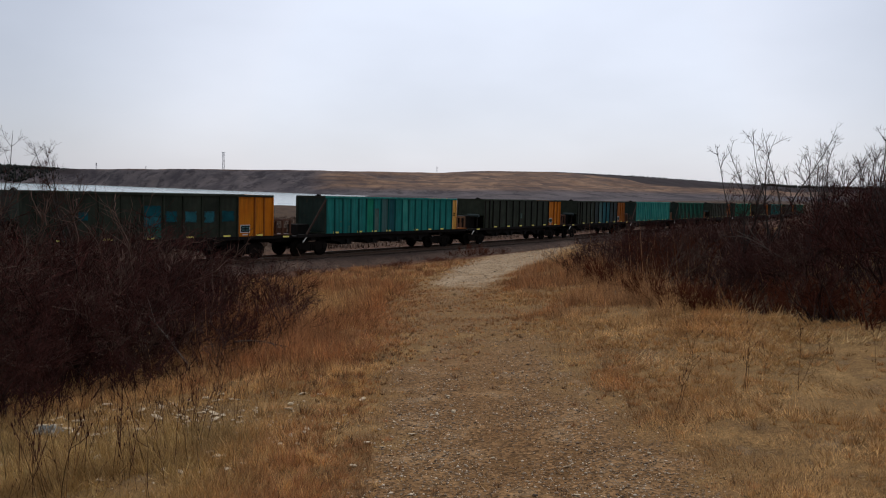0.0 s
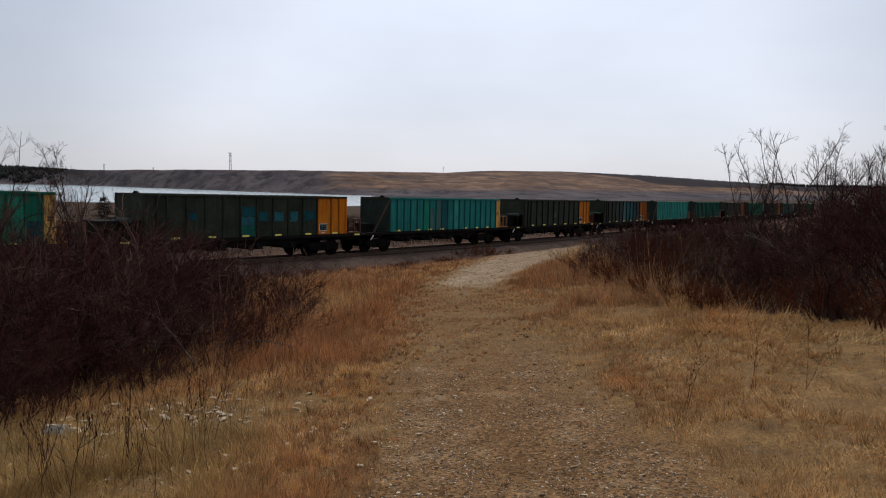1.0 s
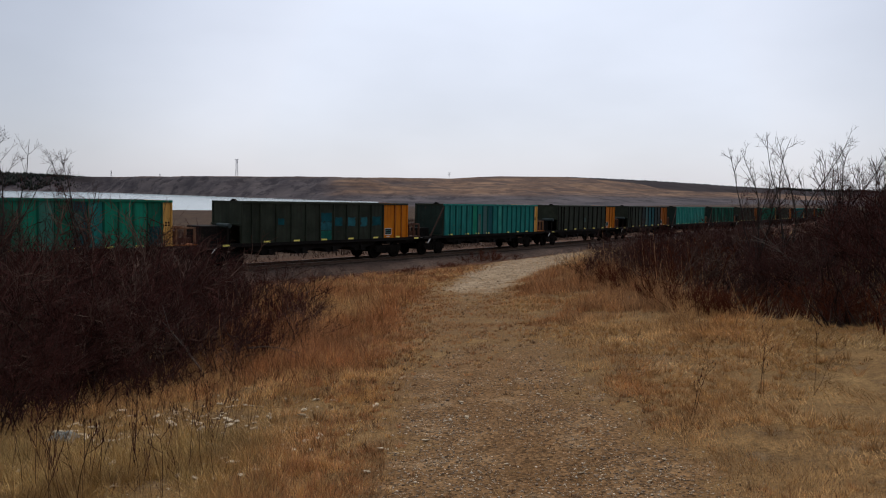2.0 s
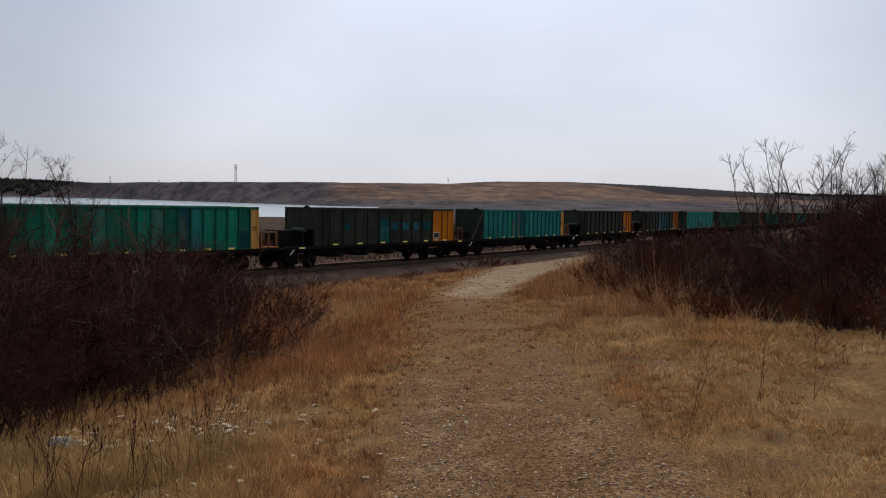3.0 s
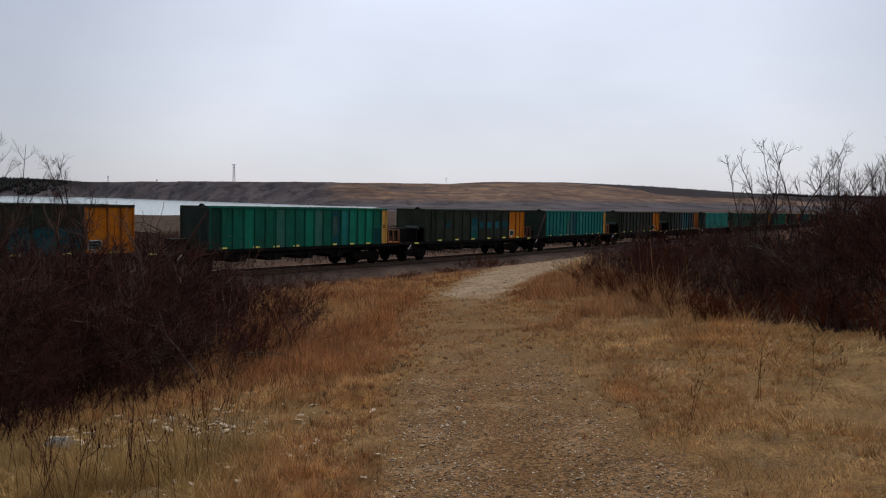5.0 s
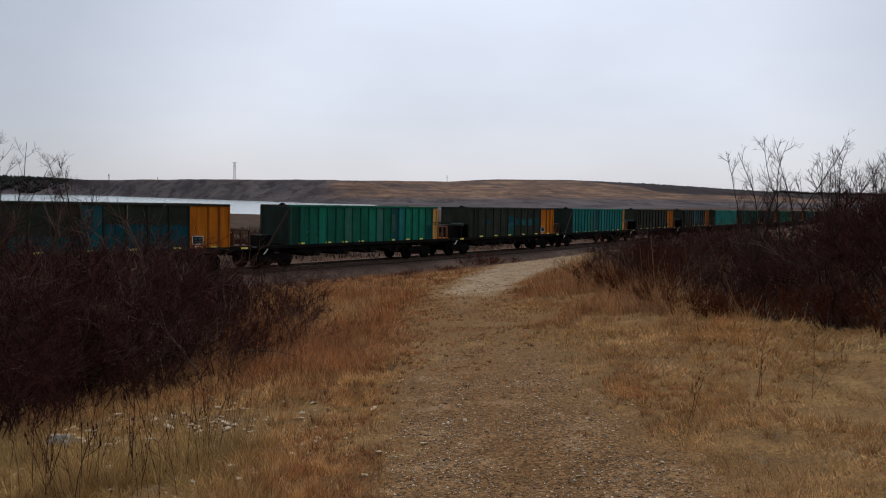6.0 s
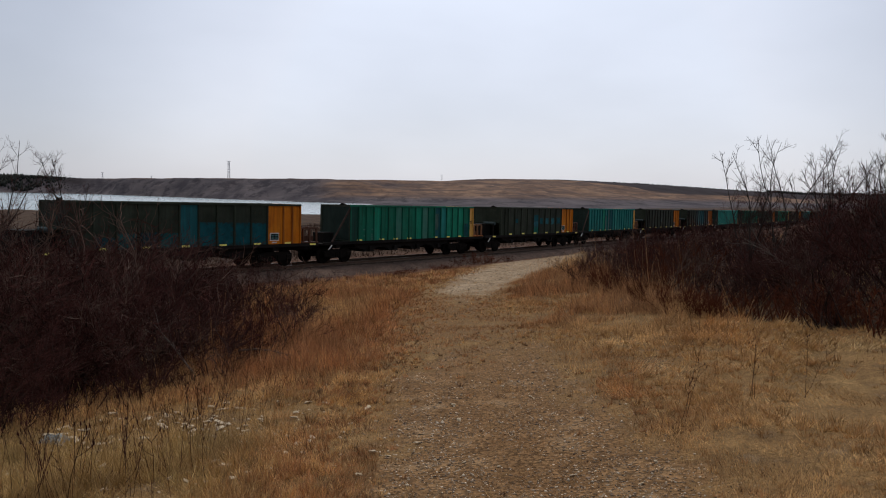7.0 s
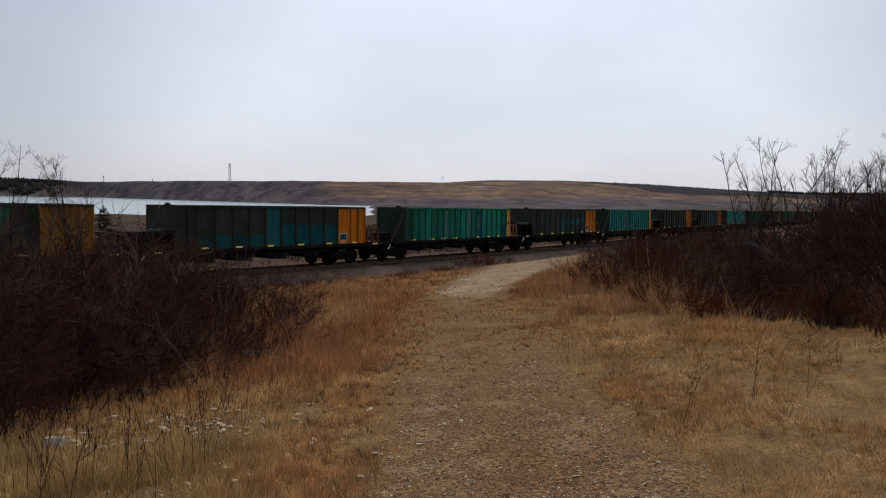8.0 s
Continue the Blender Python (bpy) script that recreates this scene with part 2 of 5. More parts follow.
def ground_material():
    """Dry grass thatch, gravel on the worn track, pale gravel at the crossing, grey spoil and tan slopes far off."""
    n = Nodes("dry_ground")
    co = n.place((1, 1, 1), "Object", False)
    big, mid, fine = n.noise(co, 0.35, 5), n.noise(co, 2.6, 6, 0.7), n.noise(co, 32, 5, 0.7)
    thatch = n.mix(n.span(big, 0.38, 0.62), (0.25, 0.135, 0.053), (0.34, 0.205, 0.086))
    thatch = n.mix(n.span(mid, 0.38, 0.62, 0.0, 0.85), thatch, (0.095, 0.052, 0.024))
    thatch = n.mix(n.span(fine, 0.38, 0.62, 0.0, 0.75), thatch, (0.058, 0.032, 0.015))
    straws = n.noise(n.place((1, 1, 1), "Object", False), 110, 3, 0.7)
    thatch = n.mix(n.span(straws, 0.52, 0.66, 0.0, 0.6), thatch, (0.44, 0.290, 0.130))
    soil = n.mix(n.span(mid, 0.35, 0.65), (0.122, 0.064, 0.028), (0.198, 0.113, 0.052))
    grit = n.cells(co, 42)
    soil = n.mix(1.0, soil, n.span(grit, 0.1, 0.9, 0.45, 1.75), "MULTIPLY")
    soil = n.mix(n.span(fine, 0.50, 0.70, 0.0, 0.55), soil, (0.060, 0.038, 0.024))
    pale = n.mix(n.span(mid, 0.35, 0.65), (0.25, 0.170, 0.100), (0.36, 0.265, 0.170))
    pale = n.mix(n.span(fine, 0.5, 0.75, 0.0, 0.6), pale, (0.14, 0.105, 0.08))
    pale = n.mix(1.0, pale, n.span(n.cells(co, 11), 0.1, 0.9, 0.62, 1.40), "MULTIPLY")
    pale = n.mix(n.span(n.noise(co, 0.9, 5, 0.7), 0.46, 0.66, 0.0, 0.6), pale, (0.160, 0.100, 0.055))
    edge = n.math("ADD", n.attr("worn"), n.span(mid, 0.3, 0.7, -0.42, 0.42))
    base = n.mix(n.span(edge, 0.25, 0.85), thatch, soil)
    edge2 = n.math("ADD", n.attr("gravel"), n.span(mid, 0.3, 0.7, -0.45, 0.45))
    base = n.mix(n.span(edge2, 0.15, 0.95), base, pale)
    dust = n.mix(n.span(mid, 0.35, 0.65), (0.078, 0.039, 0.027), (0.130, 0.070, 0.045))
    base = n.mix(n.span(n.math("ADD", n.attr("cinder"), n.span(mid, 0.3, 0.7, -0.2, 0.2)), 0.35, 0.65), base, dust)
    # leaf litter, coloured near black to include the shade inside the thickets
    leaf_shade = n.mix(n.span(fine, 0.35, 0.65), (0.014, 0.008, 0.005), (0.042, 0.023, 0.013))
    base = n.mix(n.attr("litter"), base, leaf_shade)
    # far land; the grey-purple of distance haze is mixed into its colours
    far = n.place((0.02, 0.02, 0.05), "Object", False)
    patch, streak = n.noise(far, 1.1, 7, 0.65), n.noise(n.place((0.005, 0.02, 0.22), "Object", False), 2.4, 6, 0.6)
    slope = n.mix(n.span(patch, 0.35, 0.65), (0.105, 0.064, 0.046), (0.255, 0.156, 0.098))
    slope = n.mix(n.span(streak, 0.44, 0.62, 0.0, 0.9), slope, (0.074, 0.054, 0.050))
    spoil = n.mix(n.span(patch, 0.35, 0.65), (0.050, 0.043, 0.048), (0.120, 0.100, 0.100))
    spoil = n.mix(n.span(streak, 0.55, 0.75, 0.0, 0.4), spoil, (0.17, 0.135, 0.115))
    crack = n.noise(n.place((0.06, 0.03, 0.12), "Object", False), 1.0, 8, 0.75)
    spoil = n.mix(n.span(crack, 0.50, 0.60, 0.0, 0.75), spoil, (0.030, 0.026, 0.030))
    slope = n.mix(n.span(crack, 0.52, 0.62, 0.0, 0.65), slope, (0.066, 0.044, 0.038))
    land = n.mix(n.attr("tan"), spoil, slope)
    heath = n.mix(n.span(n.noise(n.place((0.3, 0.3, 0.3), "Object", False), 1.0, 6, 0.7), 0.35, 0.65), (0.036, 0.023, 0.017), (0.090, 0.058, 0.038))
    land = n.mix(n.attr("heath"), land, heath)
    land = n.mix(n.attr("ridge"), land, (0.036, 0.029, 0.030))
    base = n.mix(n.attr("far"), base, land)
    n.bump(n.math("ADD", fine, n.cells(co, 42, "Distance")), 0.5, 0.02)
    return n.done(base, 0.95, 0.0, 0.03)


def water_material():
    n = Nodes("lake_water")
    n.bump(n.noise(n.place((0.3, 1.0, 1.0), "Object", False), 0.5, 3), 0.03, 0.02)
    return n.done((0.30, 0.36, 0.36), 0.22, 0.0, 0.5)


def grass_material():
    n = Nodes("dry_grass_blades")
    shade = n.attr_color("tone")
    return n.done(shade, 0.85, 0.0, 0.15)


GROUND, BALLAST, WATER, GRASS = ground_material(), gravel_material(), water_material(), grass_material()


# ---------------------------------------------------------------- mesh helpers
def mesh_of(name, bm, material):
    me = bpy.data.meshes.new(name)
    bm.to_mesh(me)
    bm.free()
    if material:
        me.materials.append(material)
    return me


def part(name, bm, material, parent, label=""):
    """One mesh object under a thing or under a part."""
    me = bm if isinstance(bm, bpy.types.Mesh) else mesh_of(name, bm, material)
    ob = new(name, me)
    ob.parent = parent
    if label:
        tagged(ob, label)
    return ob


def box(bm, x0, x1, y0, y1, z0, z1, bevel=0.0):
    res = bmesh.ops.create_cube(bm, size=1.0, matrix=Matrix.LocRotScale(
        ((x0 + x1) / 2, (y0 + y1) / 2, (z0 + z1) / 2), None, (abs(x1 - x0), abs(y1 - y0), abs(z1 - z0))))
    if bevel:
        edges = {e for v in res["verts"] for e in v.link_edges}
        bmesh.ops.bevel(bm, geom=list(edges), offset=bevel, segments=1, affect="EDGES")
    return bm


def rod(bm, a, b, r, sides=6, r2=None):
    a, b = Vector(a), Vector(b)
    d = b - a
    m = Matrix.Translation((a + b) / 2) @ d.to_track_quat("Z", "Y").to_matrix().to_4x4()
    bmesh.ops.create_cone(bm, cap_ends=True, segments=sides, radius1=r, radius2=r if r2 is None else r2, depth=d.length, matrix=m)
    return bm


def prism(bm, outline, y0, y1):
    """An outline in x and z, drawn out from y0 to y1."""
    front = [bm.verts.new((x, y0, z)) for x, z in outline]
    back = [bm.verts.new((x, y1, z)) for x, z in outline]
    bm.faces.new(front)
    bm.faces.new(back[::-1])
    for i in range(len(outline)):
        j = (i + 1) % len(outline)
        bm.faces.new((front[j], front[i], back[i], back[j]))
    bmesh.ops.recalc_face_normals(bm, faces=bm.faces)
    return bm


def array_mesh(name, verts, faces, material, attrs=None):
    """A mesh from arrays; faces all of one length."""
    me = bpy.data.meshes.new(name)
    verts, faces = np.asarray(verts, np.float32), np.asarray(faces, np.int32)
    k = faces.shape[1]
    me.vertices.add(len(verts))
    me.vertices.foreach_set("co", verts.ravel())
    me.loops.add(faces.size)
    me.loops.foreach_set("vertex_index", faces.ravel())
    me.polygons.add(len(faces))
    me.polygons.foreach_set("loop_start", np.arange(0, faces.size, k, dtype=np.int32))
    for key, values in (attrs or {}).items():
        values = np.asarray(values, np.float32)
        if values.ndim == 2:
            a = me.attributes.new(key, "FLOAT_COLOR", "POINT")
            a.data.foreach_set("color", np.hstack([values, np.ones((len(values), 1), np.float32)]).ravel())
        else:
            a = me.attributes.new(key, "FLOAT", "POINT")
            a.data.foreach_set("value", values)
    me.update(calc_edges=True)
    me.materials.append(material)
    return me


def wobble(x, y, scale, seed=0):
    """Smooth value noise in 0..1 over arrays."""
    x, y = np.asarray(x, float) * scale + seed * 17.3, np.asarray(y, float) * scale - seed * 9.1

    def h(i, j):
        v = np.sin(i * 127.1 + j * 311.7 + seed * 74.7) * 43758.5453
        return v - np.floor(v)
    i, j = np.floor(x), np.floor(y)
    a, b = x - i, y - j
    a, b = a * a * (3 - 2 * a), b * b * (3 - 2 * b)
    return (h(i, j) * (1 - a) + h(i + 1, j) * a) * (1 - b) + (h(i, j + 1) * (1 - a) + h(i + 1, j + 1) * a) * b


def layers(x, y, scale, seed=0, n=4):
    return sum(wobble(x, y, scale * 2.03 ** k, seed + k) * 0.5 ** k for k in range(n)) / (2 - 0.5 ** (n - 1))


def smooth(x, lo, hi):
    x = np.clip((np.asarray(x, float) - lo) / (hi - lo), 0, 1)
    return x * x * (3 - 2 * x)


# ---------------------------------------------------------------- the lie of the land
TRACK = Vector((0.53815, 0.84285))          # the way the train goes beyond the bend
ACROSS = Vector((-0.84285, 0.53815))        # from the viewer over the track
SIDE0 = (-7.599, 39.80)                     # under the near side of the cars
GRADE, RAIL0 = -0.0156, -2.534
LONG = 0.8765                               # lengthwise measure of the cars
WIDE = 1.26                                 # half a car's width
PITCH = 19.0 * LONG
BEND, BEND_FROM = 438.2, 39.44              # radius of the bend, and where it ends
WATER_Z = -8.0
LAND = 1358.0
BEND_END = (SIDE0[0] + TRACK.x * BEND_FROM, SIDE0[1] + TRACK.y * BEND_FROM)
BEND_MID = (BEND_END[0] + ACROSS.x * BEND, BEND_END[1] + ACROSS.y * BEND)


def along(x, y):
    """Metres along the track, and metres from its middle towards the viewer."""
    s = (x - SIDE0[0]) * TRACK.x + (y - SIDE0[1]) * TRACK.y
    off = (x - SIDE0[0]) * ACROSS.x + (y - SIDE0[1]) * ACROSS.y
    rx, ry = x - BEND_MID[0], y - BEND_MID[1]
    turn = np.arctan2(rx * TRACK.x + ry * TRACK.y, -(rx * ACROSS.x + ry * ACROSS.y))
    curved = (s < BEND_FROM) & (off < 150)
    return np.where(curved, BEND_FROM + BEND * turn, s), WIDE - np.where(curved, BEND - np.hypot(rx, ry), off)


def fall(x, y):
    """The even slope from the viewer's feet down to the railway."""
    s = (x + 9.011) * 0.52566 + (y - 40.684) * 0.85070
    u = (x + 9.011) * 0.85070 - (y - 40.684) * 0.52566 + 1.3
    return (RAIL0 - 0.014854 * np.clip(s, -120, 260) - 0.55) * (1 - np.clip((u - 3.4) / 27.1, 0, 1.3))


def rail_z(s):
    return RAIL0 + GRADE * np.clip(s, -120, 260)


# far hills by bearing: columns of bearing, crest rise, foot drop (all over LAND)
BEARING = np.array([-1100, -784, -624, -484, -384, -224, -84, -14, 76, 196, 336, 436, 516, 616, 784, 1100]) / LAND
CREST = np.array([15, 15, 15.5, 18, 19.3, 20, 19.5, 19.3, 24.3, 24.8, 19.5, 14, 9.5, 4.5, 3, 3]) / LAND
FOOT = np.array([10, 11.5, 12.5, 15.5, 18, 21.5, 23, 24, 25, 23, 20, 18, 17, 17, 17, 17]) / LAND
RUN = np.array([70, 70, 70, 70, 75, 110, 260, 330, 380, 420, 420, 420, 420, 420, 420, 420.0])


def land(x, y):
    """Height of the ground, and the masks of its covers."""
    x, y = np.asarray(x, float), np.asarray(y, float)
    s, u = along(x, y)
    bed = rail_z(s) - 0.55
    low = smooth(u, 3.4, 9.0)
    near = bed * (1 - low) + fall(x, y) * low
    near = near + (layers(x, y, 0.45, 3) - 0.5) * 0.16 * smooth(u, 3, 8) * (1 - 0.7 * worn(x, y))
    v = np.clip(-u - 3.4, 0, None)
    back = bed + (-7.3 - bed) * smooth(v, 2, 190) + (layers(x, y, 0.05, 5) - 0.5) * 1.2 * smooth(v, 8, 60)
    z = np.where(u > -3.4, near, back)
    ahead = np.maximum(y, 1.0)
    tan = np.clip(x / ahead, -1.2, 1.2)
    foot = (EYE_Z - WATER_Z) / np.interp(tan, BEARING, FOOT)
    run = np.interp(tan, BEARING, RUN)
    crest = EYE_Z + np.interp(tan, BEARING, CREST) * (foot + run)
    gully = layers(x, y, 0.016, 11, 4)
    fold = layers(x + 0.2 * y, y * 0.3, 0.035, 17, 4)
    step = np.clip((y - foot) / run + (gully - 0.5) * 0.9 * (1 - smooth(tan, -0.2, 0.1)), 0, 1)
    rise = smooth(step, 0, 1) * 0.6 + step * 0.4
    hill = WATER_Z + 0.5 + (crest - WATER_Z - 0.5) * rise + (fold - 0.5) * (9.0 + 7.0 * (1 - smooth(tan, -0.25, -0.05))) * np.sin(np.pi * step)
    hill = np.where(step >= 1, crest + (gully - 0.5) * 1.0 - (y - foot - run) * 0.004, hill)
    front = (y > 150) & (u < -20)
    lake = smooth(y, 290, 335) * (1 - smooth(y - foot, -18, 0)) * (1 - smooth(tan, -0.135, -0.085))
    z = np.where(front, z * (1 - lake) - 10.0 * lake, z)
    z = np.where(front & (y > foot - 1), np.maximum(hill, z * (y < foot + 20) - 30.0 * (y >= foot + 20)), z)
    far = smooth(-u, 4, 10)
    green = smooth(tan + (gully - 0.5) * 0.25, -0.20, -0.08) * smooth(step + (fold - 0.5) * 0.3, 0.16, 0.34)
    green = np.maximum(green, smooth(step, 0.93, 1.0) * 0.8)
    heath = 1 - smooth(y - foot, -230, -120)
    ridge = smooth(tan, 0.09, 0.13) * smooth(step + (fold - 0.5) * 0.15 - (0.90 - 0.42 * smooth(tan, 0.12, 0.32)), 0, 0.05) * (y > 200)
    ridge = np.maximum(ridge, (1 - smooth(tan, -0.50, -0.44)) * smooth(step + (fold - 0.5) * 0.2, 0.55, 0.7) * (y > 200))
    return z, far, green, np.clip(heath, 0, 1), ridge


# the worn two-wheel track: its middle and half width by distance
TRACK_Y = np.array([-8, 4, 5.5, 7, 8.5, 11, 14, 17, 20, 24, 28, 34])
TRACK_X = np.array([1.3, 0.62, 0.50, 0.46, 0.42, 0.40, 0.36, 0.36, 0.42, 0.80, 1.7, 3.2])
TRACK_W = np.array([1.3, 1.22, 1.15, 1.12, 1.02, 0.98, 0.90, 0.78, 0.85, 1.2, 1.8, 2.2])


def worn(x, y):
    mid, half = np.interp(y, TRACK_Y, TRACK_X), np.interp(y, TRACK_Y, TRACK_W)
    e = np.abs(x - mid) / half + (layers(x, y, 1.1, 21, 3) - 0.5) * 0.9
    return (1 - smooth(e, 0.55, 1.25)) * (1 - smooth(y, 30, 40)) * (1 - 0.55 * smooth(y, 7.5, 12))


def ruts(x, y):
    """The two wheel ruts, where stones lie bare."""
    mid = np.interp(y, TRACK_Y, TRACK_X)
    n = (layers(x, y, 1.6, 121, 3) - 0.5) * 0.5
    a, b = np.abs(x - mid + 0.62 + n) / 0.34, np.abs(x - mid - 0.62 + n) / 0.48
    return (1 - smooth(np.minimum(a, b), 0.5, 1.3)) * (1 - smooth(y, 8.0, 13.0))


def pale_gravel(x, y):
    """The bright gravel that bends away beside the rails."""
    mid = np.interp(y, [18, 20, 22, 25, 29.4, 34, 38.6, 44, 50, 58, 68, 90], [0.5, 0.6, 0.65, 1.05, 2.05, 2.9, 3.8, 5.0, 6.7, 9.2, 12.6, 24])
    half = np.interp(y, [18, 20, 22, 25, 29.4, 34, 38.6, 44, 50, 58, 68, 90], [0.4, 0.8, 1.15, 1.3, 2.0, 2.4, 2.6, 3.0, 2.7, 2.4, 2.0, 2.0])
    e = np.abs(x - mid) / half + (layers(x, y, 0.7, 31, 3) - 0.5) * 0.5
    return (1 - smooth(e, 0.40, 1.25)) * smooth(y + (layers(x, y, 0.8, 37, 3) - 0.5) * 3, 17.5, 23)


def cinder(x, y):
    """Dark cinders and dust beside the ballast."""
    s, u = along(x, y)
    u = u + (layers(x, y, 0.5, 51, 3) - 0.5) * 2.4 + 1.5 * smooth(s, 4, 26)
    behind = smooth(x / np.maximum(y, 1), 0.155, 0.20) * smooth(y, 21, 26)
    return np.maximum(1 - smooth(u, 6.2, 8.6), 0.9 * behind)


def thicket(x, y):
    """Leaf litter under the shrubs, where the ground colour also carries their shade."""
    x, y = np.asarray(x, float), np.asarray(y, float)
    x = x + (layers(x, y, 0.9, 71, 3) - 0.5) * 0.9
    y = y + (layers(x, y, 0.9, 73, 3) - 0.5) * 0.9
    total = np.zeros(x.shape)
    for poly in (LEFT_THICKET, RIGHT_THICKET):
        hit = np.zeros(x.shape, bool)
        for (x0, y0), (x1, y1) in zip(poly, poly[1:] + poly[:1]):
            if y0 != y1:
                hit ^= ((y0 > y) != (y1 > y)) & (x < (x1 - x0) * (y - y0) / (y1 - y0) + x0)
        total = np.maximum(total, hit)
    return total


LEFT_THICKET = [(-9.5, 7.3), (-5.6, 8.1), (-4.5, 8.7), (-3.8, 9.2), (-3.45, 9.9), (-3.45, 11.6), (-3.8, 14), (-4.4, 18), (-6.0, 23), (-8.6, 28), (-11, 30), (-20, 24), (-18, 12)]
RIGHT_THICKET = [(14, 14), (9, 7.6), (6.2, 8.5), (5.4, 9.2), (4.8, 10.2), (4.4, 11.6), (4.0, 14.3), (4.1, 19), (4.9, 27), (7.5, 33), (12, 41), (22, 44), (20, 26)]


def height(x, y):
    return float(land(np.array([x]), np.array([y]))[0][0])


def build_ground():
    bearings = np.concatenate([np.arange(-40, 40.01, 0.25), np.arange(45, 316, 3.0)])
    radii = np.concatenate([[0.001], np.geomspace(0.5, 60, 175), np.geomspace(62, 480, 60), np.linspace(490, 1500, 150), np.geomspace(1530, 4200, 12)])
    b, r = np.meshgrid(np.radians(bearings), radii)
    x, y = r * np.sin(b), r * np.cos(b) - 0.31
    z, far, green, heath, ridge = land(x, y)
    nb, nr = len(bearings), len(radii)
    idx = np.arange(nb * nr).reshape(nr, nb)
    nxt = np.roll(idx, -1, axis=1)
    faces = np.stack([idx[:-1], nxt[:-1], nxt[1:], idx[1:]], -1).reshape(-1, 4)[:, ::-1]
    verts = np.stack([x, y, z], -1).reshape(-1, 3)
    me = array_mesh("ground", verts, faces, GROUND, {
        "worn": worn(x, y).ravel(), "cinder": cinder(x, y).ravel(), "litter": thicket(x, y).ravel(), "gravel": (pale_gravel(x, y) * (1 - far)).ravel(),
        "far": far.ravel(), "tan": green.ravel(), "heath": heath.ravel(), "ridge": ridge.ravel()})
    me.polygons.foreach_set("use_smooth", np.ones(len(me.polygons), bool))
    tagged(new("ground", me), "dry grassy ground with a worn gravel track, sloping to the railway", "ground", "", "structure")


build_ground()


def build_water():
    xs, ys = np.linspace(-1900, 60, 12), np.linspace(230, 1700, 12)
    x, y = np.meshgrid(xs, ys)
    idx = np.arange(144).reshape(12, 12)
    f = np.stack([idx[:-1, :-1], idx[:-1, 1:], idx[1:, 1:], idx[1:, :-1]], -1).reshape(-1, 4)
    me = array_mesh("water", np.stack([x, y, np.full_like(x, WATER_Z)], -1).reshape(-1, 3), f, WATER)
    tagged(new("water", me), "still pale lake under an overcast sky", "lake", "", "structure")


build_water()


def track_way(s):
    """The place under the near side of the cars, and the way of the track there."""
    if s >= BEND_FROM:
        return Vector(SIDE0) + TRACK * s, TRACK
    a = (s - BEND_FROM) / BEND
    way = TRACK * math.cos(a) + ACROSS * math.sin(a)
    return Vector(BEND_MID) + (TRACK * math.sin(a) - ACROSS * math.cos(a)) * BEND, way


def track_point(s, off=0.0, z=0.0):
    """A place s metres along the track, off metres over its middle away from the viewer, z over the rail heads."""
    p, way = track_way(s)
    p = p + Vector((-way.y, way.x)) * (WIDE + off)
    return Vector((p.x, p.y, RAIL0 + GRADE * s + z))


def sweep(bm, profile, stations, closed=True, rough=0.0):
    """A profile of (across, up) drawn along the track."""
    rows = []
    for c in stations:
        row = []
        for y, z in profile:
            dy, dz = (rough * (wobble(c, y, 0.8, 4) - 0.5), rough * 0.35 * (wobble(c, y, 1.3, 5) - 0.5)) if rough else (0, 0)
            row.append(bm.verts.new(track_point(float(c), y + float(dy), z + float(dz))))
        rows.append(row)
    n = len(profile)
    for p, q in zip(rows, rows[1:]):
        for j in range(n if closed else n - 1):
            bm.faces.new((p[j], q[j], q[(j + 1) % n], p[(j + 1) % n]))
    if closed:
        bm.faces.new(rows[0])
        bm.faces.new(rows[-1][::-1])
    bmesh.ops.recalc_face_normals(bm, faces=bm.faces)


def build_track():
    s0, s1 = -100.0, 250.0
    bm = bmesh.new()
    sweep(bm, [(-3.3, -0.72), (-2.1, -0.27), (-1.2, -0.20), (1.2, -0.20), (2.1, -0.27), (3.3, -0.72)], np.linspace(s0, s1, 260), False, 0.16)
    bed = new("track_bed", mesh_of("track_bed", bm, BALLAST))
    tagged(bed, "grey crushed stone ballast under the railway", "railway track", "", "structure")
    head = [(-0.036, 0.0), (0.036, 0.0), (0.036, -0.03), (0.010, -0.05), (0.010, -0.13), (0.07, -0.15), (0.07, -0.165), (-0.07, -0.165), (-0.07, -0.15), (-0.010, -0.13), (-0.010, -0.05), (-0.036, -0.03)]
    for y in (-0.755, 0.755):
        bm = bmesh.new()
        sweep(bm, [(y + p, z) for p, z in head], np.linspace(s0, s1, 90))
        part("rail", bm, RAIL, bed, "rust-brown steel rail")
    rng = random.Random(5)
    cube = np.array([(x, y, z) for x in (0, 0.23) for y in (-1.28, 1.28) for z in (-0.30, -0.168)])
    verts = []
    for i in range(int((s1 - s0) / 0.56)):
        at = track_point(s0 + 0.56 * i + rng.uniform(-0.04, 0.04), rng.uniform(-0.04, 0.04))
        way = track_way(s0 + 0.56 * i)[1]
        verts.append(np.stack([at.x + cube[:, 0] * way.x - cube[:, 1] * way.y, at.y + cube[:, 0] * way.y + cube[:, 1] * way.x, at.z + cube[:, 2]], -1))
    sides = np.array([(0, 1, 3, 2), (4, 6, 7, 5), (0, 4, 5, 1), (2, 3, 7, 6), (1, 5, 7, 3), (0, 2, 6, 4)])
    bm = array_mesh("sleepers", np.concatenate(verts), (np.arange(len(verts))[:, None, None] * 8 + sides).reshape(-1, 4), SLEEPER)
    tagged(part("sleepers", bm, SLEEPER, bed, "weathered dark timber sleepers"), kind="stuff")


build_track()


